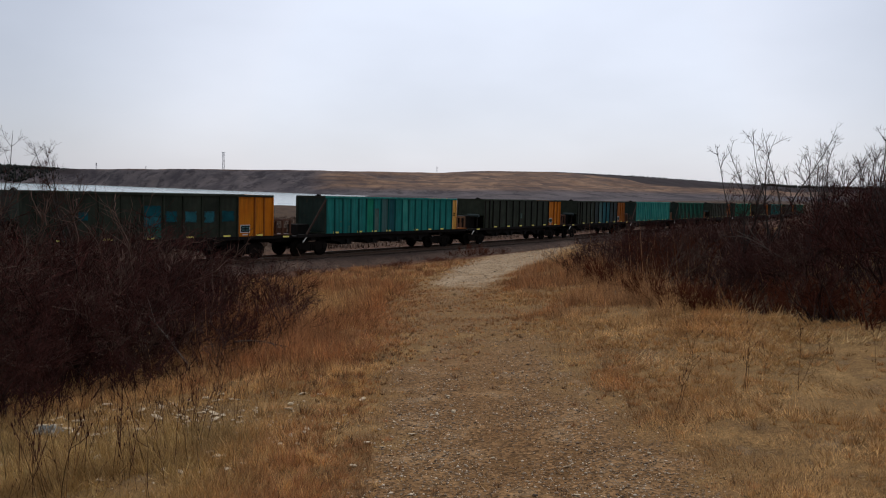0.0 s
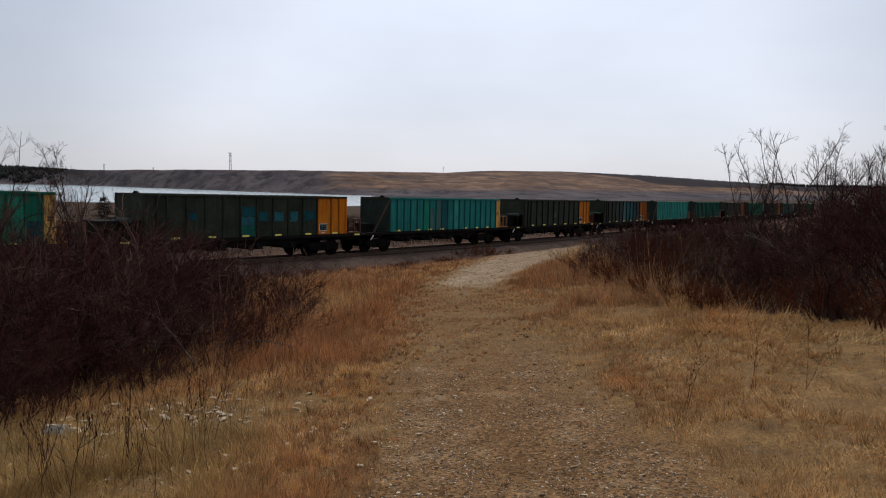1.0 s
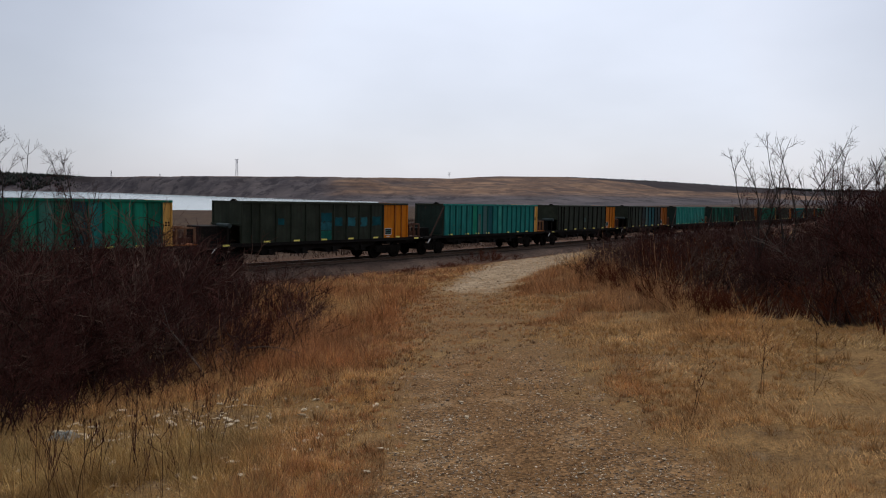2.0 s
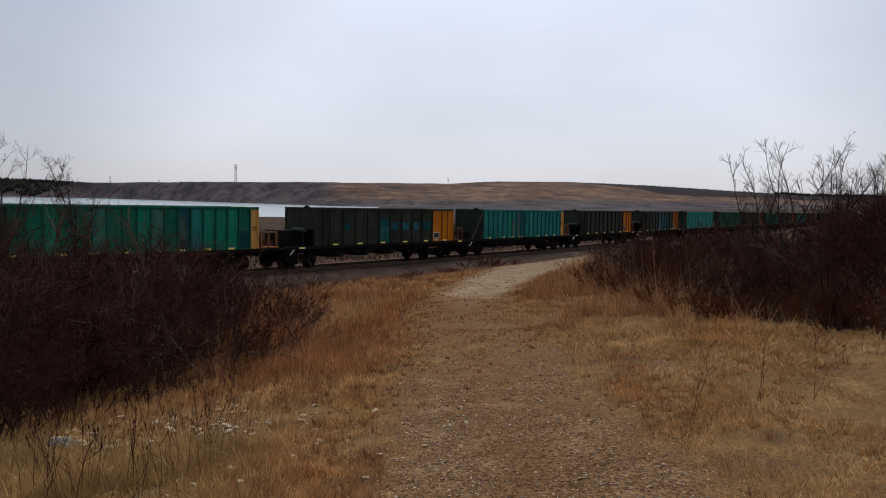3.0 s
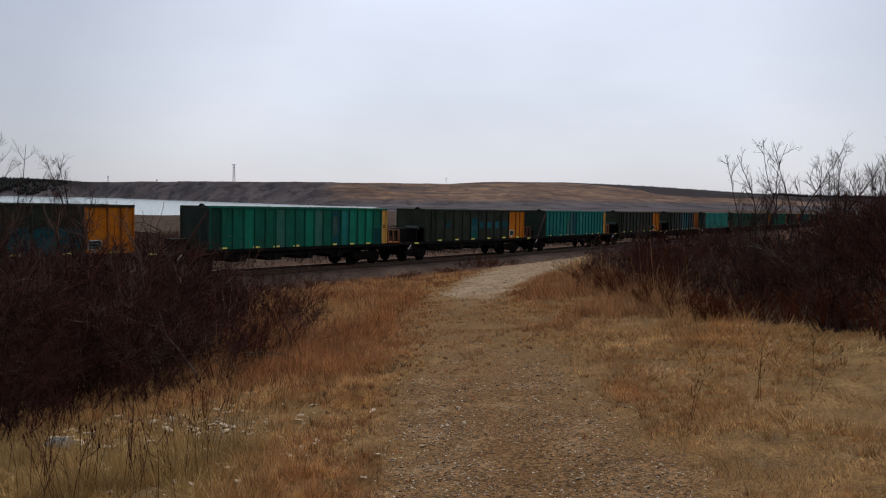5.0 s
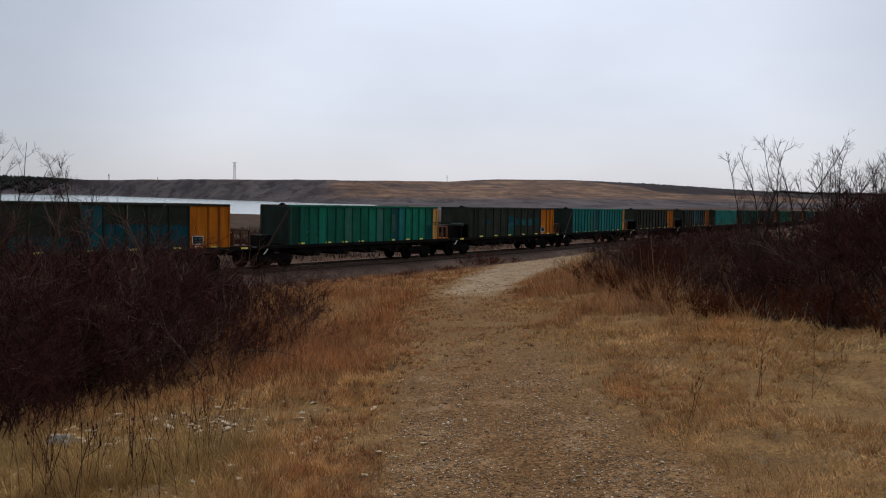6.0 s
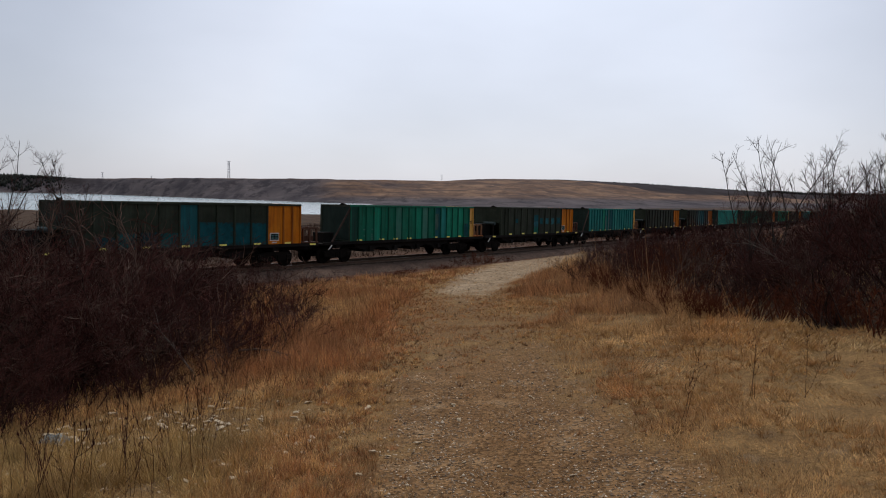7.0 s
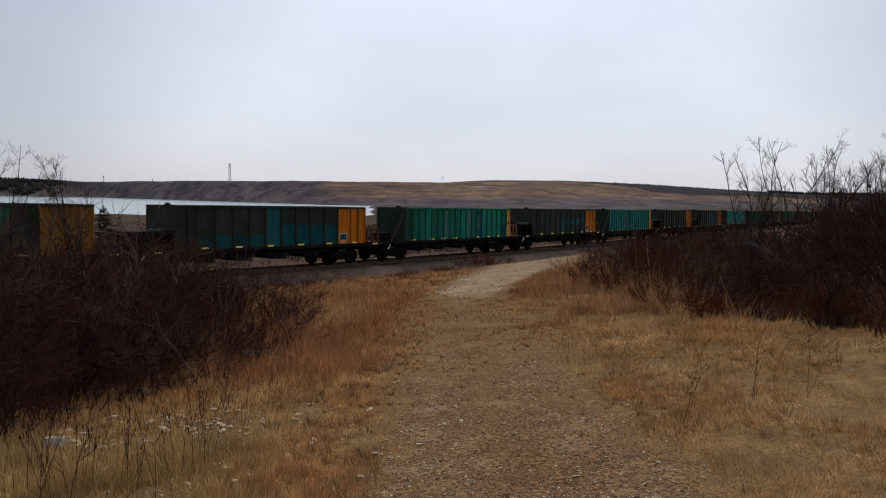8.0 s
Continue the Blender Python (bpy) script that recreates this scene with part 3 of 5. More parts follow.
# ---------------------------------------------------------------- the train
TOP, SILL, HALF = 3.38, 1.18, 8.65 * LONG
A_EDGES = [0, -0.69, -1.39, -2.60] + [-2.60 - 1.18 * k for k in range(1, 10)] + [-13.82, -14.55]
B_EDGES = [0, -0.60] + [-0.60 - 0.774 * k for k in range(1, 19)]
SHARED = {}


def shared(key, make, material):
    """A mesh made once and used by all like pieces."""
    if key not in SHARED:
        bm = bmesh.new()
        make(bm)
        SHARED[key] = mesh_of(str(key[0]), bm, material)
    return SHARED[key]


def coloured(ob, material):
    ob.material_slots[0].link = "OBJECT"
    ob.material_slots[0].material = material
    return ob


def piece(name, key, make, material, parent, at, label=""):
    ob = part(name, shared((name, key), make, material), None, parent, label)
    ob.location = at
    if ob.data.materials[0] != material:
        coloured(ob, material)
    return ob


def make_wheelset(bm):
    for y in (-0.75, 0.75):
        out = -1 if y < 0 else 1
        rod(bm, (0, y - 0.065, 0), (0, y + 0.065, 0), 0.455, 24)
        rod(bm, (0, y - out * 0.075, 0), (0, y - out * 0.055, 0), 0.485, 24)
        rod(bm, (0, y + out * 0.06, 0), (0, y + out * 0.14, 0), 0.13, 10)
        for a in range(4):
            c, s = math.cos(a * math.pi / 2) * 0.29, math.sin(a * math.pi / 2) * 0.29
            rod(bm, (c, y + out * 0.06, s), (c, y + out * 0.075, s), 0.07, 8)
    rod(bm, (0, -0.75, 0), (0, 0.75, 0), 0.09, 10)


def make_frame(bm):
    prism(bm, [(-1.15, 0.56), (-1.12, 0.70), (-0.55, 0.80), (0.55, 0.80), (1.12, 0.70), (1.15, 0.56), (1.02, 0.36), (0.70, 0.38),
               (0.42, 0.30), (-0.42, 0.30), (-0.70, 0.38), (-1.02, 0.36)], -0.07, 0.07)
    for x in (-0.9, 0.9):
        box(bm, x - 0.17, x + 0.17, -0.11, 0.11, 0.36, 0.66, 0.03)
    for x in (-0.16, 0.0, 0.16):
        rod(bm, (x, -0.08, 0.36), (x, -0.08, 0.66), 0.06, 8)


def make_gate(bm):
    prism(bm, [(-1.32, 1.10), (1.32, 1.10), (1.22, 0.86), (0.55, 0.72), (0.34, 0.60), (-0.34, 0.60), (-0.55, 0.72), (-1.22, 0.86)], -1.0, 1.0)
    box(bm, -0.44, 0.44, -1.06, 1.06, 0.56, 0.64)
    rod(bm, (0.0, -1.16, 0.66), (0.0, 1.16, 0.66), 0.035, 6)
    box(bm, -0.10, 0.10, -1.2, -1.06, 0.62, 0.86)


def railcar(kind, colours, ribs, patches, end, label):
    """An open hopper car. kind a: wide panels and an orange end; kind b: narrow panels and an amber end post."""
    car = new("hopper_car")
    tagged(car, label, "railcar", "cars of the train")
    edges = A_EDGES if kind == "a" else B_EDGES
    tail = edges[-1]                      # the sloping end, over the rear truck
    W = WIDE
    plain_paint = PAINT["olive"] if kind == "a" else PAINT[colours[1]]

    def X(v):
        return v * LONG + HALF

    def block(name, material, *boxes, label="", bevel=0.0):
        bm = bmesh.new()
        for v in boxes:
            box(bm, X(v[0]), X(v[1]), *v[2:], bevel)
        return part(name, bm, material, car, label)

    # far wall, floor, front wall
    block("far_wall", PAINT["olive"], (tail, -0.03, W - 0.08, W - 0.04, SILL, TOP - 0.06))
    for e in edges[1::2]:
        piece("rib", "std", make_rib, PAINT["olive"], car, (X(e), W - 0.05, 0)).rotation_euler = (0, 0, math.pi)
    block("floor_sheet", PAINT["black"], (tail + 1.3, -0.03, -W + 0.1, W - 0.1, SILL, SILL + 0.05))
    block("front_wall", PAINT[colours[0]], (-0.07, -0.02, -W + 0.08, W - 0.08, SILL, TOP - 0.06))
    # near side
    for i, (r, l) in enumerate(zip(edges, edges[1:])):
        w = round((r - l) * LONG, 2)
        c = colours[i] if i < len(colours) else colours[-1] if kind == "a" else colours[1 + (i - 1) % (len(colours) - 1)]
        piece("side_panel", w, lambda bm, w=w: box(bm, -w / 2, w / 2, -0.012, 0.012, SILL + 0.06, TOP - 0.08), PAINT[c],
              car, (X((r + l) / 2), -W + 0.07 - 0.004 * (i % 2), 0))
    # darker rib colours draw the shade that falls along the ribs
    for i, e in enumerate(edges):
        c = colours[min(i, len(colours) - 1)] if kind == "a" else {"teal": "seam", "mint": "mint", "murk": "soot"}.get(colours[1], "shade")
        # ribs of the orange end: darker colour in place of shading beside them
        if kind == "a" and 0 < i < 3:
            c = "rust"
        if kind == "a" and i == 3:
            c = "olive"
        c = ribs if ribs and i > 2 else c
        if i == 0:
            c = colours[0]
        piece("rib", "std", make_rib, PAINT[c], car, (X(e) - (0.05 if i == 0 else 0), -W + 0.055, 0))
    block("top_chord", plain_paint, (tail - 0.04, 0.0, -W - 0.02, -W + 0.10, TOP - 0.11, TOP), bevel=0.012)
    block("top_chord", PAINT["olive"], (tail - 0.04, 0.0, W - 0.10, W + 0.02, TOP - 0.11, TOP), bevel=0.012)
    block("end_chord", PAINT["olive"], (tail - 0.05, tail + 0.06, -W + 0.10, W - 0.10, TOP - 0.115, TOP - 0.005))
    block("end_chord", PAINT[colours[0]], (-0.10, -0.003, -W + 0.10, W - 0.10, TOP - 0.115, TOP - 0.005))
    for y in (-W + 0.03, W - 0.14):
        block("side_sill", PAINT["black"], (tail - 2.5, 1.50, y, y + 0.11, SILL - 0.12, SILL + 0.06), bevel=0.01)
    block("centre_sill", PAINT["black"], (tail - 2.75, 1.55, -0.26, 0.26, 0.80, 1.05))
    for x in (-1.85, -15.55):
        block("bolster", PAINT["black"], (x - 0.2, x + 0.2, -W + 0.15, W - 0.15, 0.86, 1.05))
    # the sloping end
    bm = bmesh.new()
    drop = 1.17 if kind == "a" else TOP - SILL - 0.1
    box(bm, X(tail) - 0.02, X(tail) + 0.02, -W + 0.06, W - 0.06, TOP - drop, TOP - 0.115)
    if kind == "a":
        prism(bm, [(X(tail) - 0.02, TOP - drop + 0.02), (X(tail) + 0.03, TOP - drop + 0.02), (X(tail) + 1.45, SILL + 0.04), (X(tail) + 1.40, SILL + 0.04)], -W + 0.09, W - 0.09)
    part("end_sheet", bm, PAINT["olive" if kind == "a" else "murk"], car, "dark sloping end sheet")
    block("end_stiffener", PAINT["olive"], (tail - 0.14, tail - 0.02, -W + 0.02, W - 0.02, TOP - drop - 0.06, TOP - drop + 0.02))
    for y in (-W + 0.03, W - 0.13):
        block("corner_post", PAINT["olive"], (tail - 0.06, tail + 0.04, y, y + 0.10, SILL + 0.06, TOP - 0.115))
    if kind == "b":
        bm = bmesh.new()
        bar(bm, (X(tail - 0.08), -W + 0.06, TOP - 0.20), (X(tail - 1.75), -W + 0.06, SILL + 0.04), 0.10, 0.06)
        part("diagonal_brace", bm, PAINT["umber"], car, "dark brown diagonal brace")
        block("brake_cabinet", PAINT["black"], (tail - 1.5, tail - 0.5, -0.3, 0.6, 1.14, 1.75), bevel=0.03)
    else:
        bm = bmesh.new()
        rod(bm, (X(-15.25), -W + 0.18, 2.14), (X(-15.25), -W + 1.15, 2.14), 0.12, 14)
        part("air_reservoir", bm, PAINT["slate"], car, "dusty grey air tank")
        for y in (-W + 0.30, -W + 1.0):
            block("reservoir_bracket", PAINT["black"], (-15.30, -15.20, y, y + 0.06, 1.14, 2.0))
        block("brake_cabinet", PAINT["black"], (-16.5, -14.6, -0.35, 1.0, 1.14, 2.12), bevel=0.03)
    block("end_deck", PAINT["black"], (tail - 2.5, tail + 0.1, -W + 0.14, W - 0.14, 1.06, 1.14))
    bm = bmesh.new()
    prism(bm, [(-0.26, TOP - 0.01), (-0.05, TOP + 0.11), (0.06, TOP + 0.12), (0.26, TOP - 0.01)], -0.06, 0.06)
    ob = part("shaker_bracket", bm, PAINT["black"], car)
    ob.location, ob.rotation_euler = (X(tail) + 0.02, -0.55, 0), (0, 0, math.pi / 2)
    # the platform with rails at the other end
    rail_paint = PAINT["brown" if kind == "a" else "sienna"]
    block("platform", PAINT["brown"] if kind == "a" else PAINT["rust"], (0.02, 1.48, -W + 0.01, W - 0.01, 1.245, 1.30))
    for x in (0.30, 0.82, 1.40):
        piece("platform_post", "std", make_post, rail_paint, car, (X(x), -W + 0.14, 0))
        piece("platform_post", "std", make_post, rail_paint, car, (X(x), W - 0.14, 0))
    for y in (-W + 0.10, W - 0.18):
        block("platform_rail", rail_paint, (0.0, 1.45, y, y + 0.08, 2.02, 2.10))
    block("platform_rail", rail_paint, (1.36, 1.44, -W + 0.18, W - 0.18, 2.02, 2.10))
    block("kick_board", PAINT["brown"], (0.06, 1.30, -W + 0.30, -W + 0.34, 1.34, 1.62))
    block("gear_box", PAINT["brown"], (0.1, 0.75, -0.7, -0.1, 1.30, 1.95), bevel=0.03, label="rusty brown gear box")
    # underframe
    for x in (-4.6, -7.2, -9.8, -12.4):
        piece("dump_gate", "std", make_gate, PAINT["black"], car, (X(x), 0, 0))
    for x in ((-15.6, -12.7, -10.4, -8.1, -5.7, -3.3, -1.0, 1.0) if kind == "a" else (-13.6, -11.3, -9.8, -8.25, -5.06, -3.43, -1.87)):
        y, z = (-W + 0.046, SILL + 0.065) if tail < x < 0 else (-W + 0.024, SILL - 0.06)
        piece("reflector", "std", lambda bm: box(bm, -0.21, 0.21, -0.004, 0.004, 0, 0.088), REFLECT, car, (X(x), y, z), "yellow reflector strip")
    for x, out in ((X(1.55), 1), (X(tail) - 2.75, -1)):
        bm = bmesh.new()
        box(bm, x - 0.1 * out, x + 0.20 * out, -0.09, 0.09, 0.80, 0.94, 0.02)
        box(bm, x + 0.12 * out, x + 0.30 * out, -0.20, 0.20, 0.72, 1.0, 0.04)
        part("coupler", bm, STEEL, car)
    bm = bmesh.new()
    rod(bm, (X(-16.60), -W + 0.02, 0.80), (X(-16.30), -W + 0.02, 1.06), 0.035)
    part("uncoupling_lever", bm, WHITE, car, "white lever")
    # trucks
    for x in (-1.85, -15.55):
        truck = part("truck", box(bmesh.new(), -0.22, 0.22, -1.0, 1.0, 0.42, 0.72, 0.03), STEEL, car, "grimy cast steel bogie")
        truck.location = (X(x), 0, 0)
        for y in (-1.02, 1.02):
            piece("side_frame", "std", make_frame, STEEL, truck, (0, y, 0))
        for w in (-0.9, 0.9):
            piece("wheelset", "std", make_wheelset, WHEEL, truck, (w, 0, 0.455), "steel wheels on an axle")
    # paint patches and stencils
    face = -W + 0.054
    for x0, x1, d0, d1, c in patches:
        block("paint_patch", PATCH[c], (x0, x1, face - 0.006, face - 0.002, TOP - d1, TOP - d0), label="patch of differing paint")
    if kind == "a" and end == "orange":
        block("notice_plate", WHITE, (-2.38, -1.70, face - 0.008, face - 0.002, TOP - 1.95, TOP - 1.54), label="white-bordered black notice plate")
        block("notice_field", PAINT["black"], (-2.34, -1.74, face - 0.012, face - 0.0085, TOP - 1.91, TOP - 1.58))
        for j in range(2):
            for i in range(2):
                block("notice_bar", PAINT["grey"], (-2.29 + 0.28 * i, -2.07 + 0.28 * i, face - 0.016, face - 0.0125, TOP - 1.86 + 0.14 * j, TOP - 1.78 + 0.14 * j))
        block("notice_bar", WHITE, (-2.22, -1.86, face - 0.008, face - 0.002, TOP - 2.08, TOP - 2.02))
    if kind == "b":
        for x, d, w in ((-13.25, 1.42, 0.20), (-12.4, 1.42, 0.24), (-12.45, 1.72, 0.26), (-12.45, 1.86, 0.26), (-12.45, 2.0, 0.2), (-13.2, 1.8, 0.12)):
            block("stencil_bar", PAINT["pale"], (x, x + w, face - 0.008, face - 0.002, TOP - d - 0.09, TOP - d))
        for x, d in ((-0.40, 1.0), (-0.24, 1.0), (-0.40, 1.12), (-0.24, 1.12)):
            block("stencil_bar", PAINT["black"], (x, x + 0.1, face - 0.008, face - 0.002, TOP - d - 0.08, TOP - d))
    return car


def make_rib(bm):
    prism_z(bm, [(-0.045, 0), (-0.030, -0.075), (0.030, -0.075), (0.045, 0)], SILL + 0.065, TOP - 0.115)


def make_post(bm):
    box(bm, -0.05, 0.05, -0.05, 0.05, 1.305, 2.02, 0.008)


def prism_z(bm, outline, z0, z1):
    a = [bm.verts.new((x, y, z0)) for x, y in outline]
    b = [bm.verts.new((x, y, z1)) for x, y in outline]
    bm.faces.new(a)
    bm.faces.new(b[::-1])
    for i in range(len(outline)):
        j = (i + 1) % len(outline)
        bm.faces.new((a[i], a[j], b[j], b[i]))
    bmesh.ops.recalc_face_normals(bm, faces=bm.faces)


def bar(bm, a, b, w, t):
    """A flat bar from a to b in the x-z plane."""
    a, b = Vector(a), Vector(b)
    d = (b - a).normalized()
    side = Vector((-d.z, 0, d.x)) * w / 2
    prism(bm, [((a + side).x, (a + side).z), ((b + side).x, (b + side).z), ((b - side).x, (b - side).z), ((a - side).x, (a - side).z)], a.y - t, a.y)


O3 = ["orange"] * 3
R3 = ["rust"] * 3
# place in the train -> kind, panel colours from the front end back, ribs, patches, end colour, words
TRAIN = {
    -5: ("a", O3 + ["olive"], "olive", [], "orange", "dark olive open hopper car with an orange end"),
    -4: ("b", ["amber", "deep", "green"], None, [], "amber", "green open hopper car with an amber end post"),
    -3: ("a", ["ochre"] * 3 + ["olive", "deep", "olive"], "olive", [(-5.0, -3.8, 1.3, 2.1, "deep"), (-6.1, -5.1, 1.5, 2.1, "deep")], "ochre", "dark hopper car with a dull ochre end panel"),
    -2: ("a", O3 + ["olive"] * 4 + ["blue"] + ["olive"] * 8, "olive",
         [(-3.72, -2.66, 1.0, 2.13, "blue"), (-4.90, -3.84, 0.98, 2.13, "blue"), (-6.08, -5.02, 0.96, 2.13, "blue"), (-7.26, -6.20, 0.94, 2.13, "blue"),
          (-9.62, -8.56, 1.45, 2.13, "teal"), (-10.80, -9.74, 1.40, 2.13, "slate"), (-11.98, -10.92, 1.42, 2.13, "teal"), (-13.16, -12.10, 1.6, 2.13, "slate")],
         "orange", "hopper car half dark olive, half teal blue, with an orange end"),
    -1: ("b", ["amber", "deep", "green", "green", "green", "teal", "blue", "deep", "pale", "green", "deep", "deep", "pale", "deep", "deep", "green", "deep", "deep", "soot"], None,
         [(-1.32, -0.66, 1.2, 2.1, "teal"), (-5.3, -4.72, 0.5, 1.6, "grey")], "amber", "green open hopper car with mismatched panels and an amber end post"),
    0: ("a", O3 + ["olive"], "olive",
        [(-11.87, -11.39, 0.88, 1.24, "blue"), (-8.46, -7.46, 0.58, 1.10, "blue"), (-8.46, -7.46, 1.10, 1.59, "sky"), (-8.46, -7.46, 1.60, 2.12, "green"),
         (-7.20, -6.50, 0.84, 1.36, "blue"), (-6.00, -5.30, 0.85, 1.38, "sky"), (-4.81, -4.15, 0.84, 1.40, "sky"), (-3.66, -2.80, 0.81, 1.36, "blue")],
        "orange", "dark olive hopper car with blue paint patches and an orange end"),
    1: ("b", ["amber", "teal", "teal", "teal", "teal", "teal", "teal", "teal", "mint", "teal", "blue", "grey", "teal", "green", "teal", "teal", "teal", "teal", "teal"], None, [(-9.92, -9.35, 0.7, 2.1, "pale")], "amber", "teal hopper car with odd blue and grey panels"),
    2: ("a", O3 + ["olive"], "black", [(-8.2, -7.9, 1.1, 1.5, "pale")], "orange", "dark olive hopper car with an orange end"),
    3: ("a", R3 + ["slate", "slate", "blue", "blue", "grey", "slate", "olive"], "black", [(-8.3, -8.2, 0.3, 1.5, "pale"), (-10.6, -10.5, 0.2, 1.6, "pale")], "orange", "dark slate hopper car with blue panels and an orange end"),
    4: ("b", ["pale", "mint", "mint", "teal", "mint"], "mint", [], "amber", "bright teal hopper car with pale ribs"),
    5: ("b", ["murk", "deep", "murk", "deep"], "soot", [], "amber", "dull dark green hopper car"),
    6: ("a", R3 + ["olive"], "olive", [], "orange", "dark hopper car with a rusty orange end"),
    7: ("b", ["amber", "green", "deep"], None, [], "amber", "green hopper car with an amber end post"),
    8: ("a", O3 + ["olive"], "olive", [], "orange", "dark olive hopper car with an orange end"),
    9: ("b", ["amber", "teal"], None, [], "amber", "teal hopper car with an amber end post"),
    10: ("a", R3 + ["olive"], "olive", [], "orange", "dark hopper car with a rusty orange end"),
    11: ("b", ["amber", "deep", "green"], None, [], "amber", "green open hopper car with an amber end post"),
}
CARS = {n: railcar(*spec) for n, spec in TRAIN.items()}


def train_run(t):
    return 4.950 * t + 0.00456 * t * t


def car_pose(n, t):
    """The car stands on its two trucks, as a chord of the bend."""
    s = PITCH * n + train_run(t)
    a, b = track_point(s - 1.85 * LONG), track_point(s - 15.55 * LONG)
    ahead = (a - b).normalized()
    left = Vector((-ahead.y, ahead.x, 0)).normalized()
    turn = Matrix((ahead, left, ahead.cross(left))).transposed()
    return Matrix.Translation(a - ahead * (HALF - 1.85 * LONG)) @ turn.to_4x4()


# ---------------------------------------------------------------- bare shrubs and trees
def tube_mesh(name, branches, material, sides=3):
    """Tapered tubes along lists of points: (points, first radius, last radius)."""
    verts, tris, base = [], [], 0
    default = sides
    for pts, r0, r1, *own in branches:
        sides = own[0] if own else default
        p = np.asarray(pts, float)
        m = len(p)
        d = np.gradient(p, axis=0)
        d /= np.linalg.norm(d, axis=1, keepdims=True) + 1e-9
        ref = np.array([0.31, 0.87, 0.38])
        a = np.cross(d, ref)
        a /= np.linalg.norm(a, axis=1, keepdims=True) + 1e-9
        b = np.cross(d, a)
        r = np.linspace(r0, r1, m)[:, None, None]
        ang = np.arange(sides) * 2 * np.pi / sides
        ring = p[:, None] + r * (np.cos(ang)[None, :, None] * a[:, None] + np.sin(ang)[None, :, None] * b[:, None])
        verts.append(ring.reshape(-1, 3))
        i = np.arange(m - 1)[:, None] * sides
        j = np.arange(1 if sides == 2 else sides)[None]
        k = (j + 1) % sides
        q0, q1, q2, q3 = i + j, i + k, i + sides + k, i + sides + j
        tris.append((np.stack([q0, q1, q2], -1).reshape(-1, 3)) + base)
        tris.append((np.stack([q0, q2, q3], -1).reshape(-1, 3)) + base)
        base += m * sides
    return array_mesh(name, np.concatenate(verts), np.concatenate(tris), material)


def wander(rng, start, way, length, steps, bend, lift):
    pts, p, w = [np.array(start, float)], np.array(start, float), np.array(way, float)
    for _ in range(steps):
        w = w + rng.normal(0, bend, 3) + np.array([0, 0, lift])
        w /= np.linalg.norm(w)
        p = p + w * length / steps
        pts.append(p.copy())
    return pts, w


def aslant(rng, way, angle):
    side = rng.normal(0, 1, 3)
    side -= way * (side @ way)
    side /= np.linalg.norm(side)
    return way * math.cos(angle) + side * math.sin(angle)


def shrub_mesh(seed, tall, wide, stems, material):
    """Upright stems that fork upwards into a fine crown of twigs."""
    rng = np.random.default_rng(seed)
    out, stem_list = [], []
    for _ in range(stems):
        a, r = rng.uniform(0, 2 * np.pi), wide * 0.5 * math.sqrt(rng.uniform())
        lean = rng.uniform(0.02, 0.50)
        way = np.array([math.cos(a) * math.sin(lean), math.sin(a) * math.sin(lean), math.cos(lean)])
        h = tall * rng.uniform(0.55, 1.0)
        pts, tip = wander(rng, (math.cos(a) * r, math.sin(a) * r, -0.08), way, h, 8, 0.24, 0.06)
        stem_list.append((pts, 0.006 + 0.017 * rng.uniform() ** 1.6, 0.0026))
        for _ in range(15):
            k = min(7, int(8 * rng.uniform() ** 0.62))
            f = rng.uniform()
            p = pts[k] * (1 - f) + pts[k + 1] * f
            w = aslant(rng, (pts[k + 1] - pts[k]) / np.linalg.norm(pts[k + 1] - pts[k]), rng.uniform(0.40, 1.05))
            tw, _ = wander(rng, p, w, tall * rng.uniform(0.08, 0.22), 3, 0.30, 0.16)
            out.append((tw, 0.0042, 0.0018, 2))
            for _ in range(2):
                q = tw[rng.integers(1, 4)]
                ww = aslant(rng, w, rng.uniform(0.4, 0.95))
                st, _ = wander(rng, q, ww, tall * rng.uniform(0.04, 0.10), 1, 0.1, 0.18)
                out.append((st, 0.0032, 0.0014, 2))
    return tube_mesh("stem_clump", stem_list, STEM if material == TWIG else material), tube_mesh("twig_crown", out, material)


def put_shrub(name, meshes, m, words, group):
    ob = new(name)
    ob.matrix_world = m
    part("stem_clump", meshes[0], None, ob)
    tagged(part("twig_crown", meshes[1], None, ob), kind="stuff")
    return tagged(ob, words, "shrub", group)


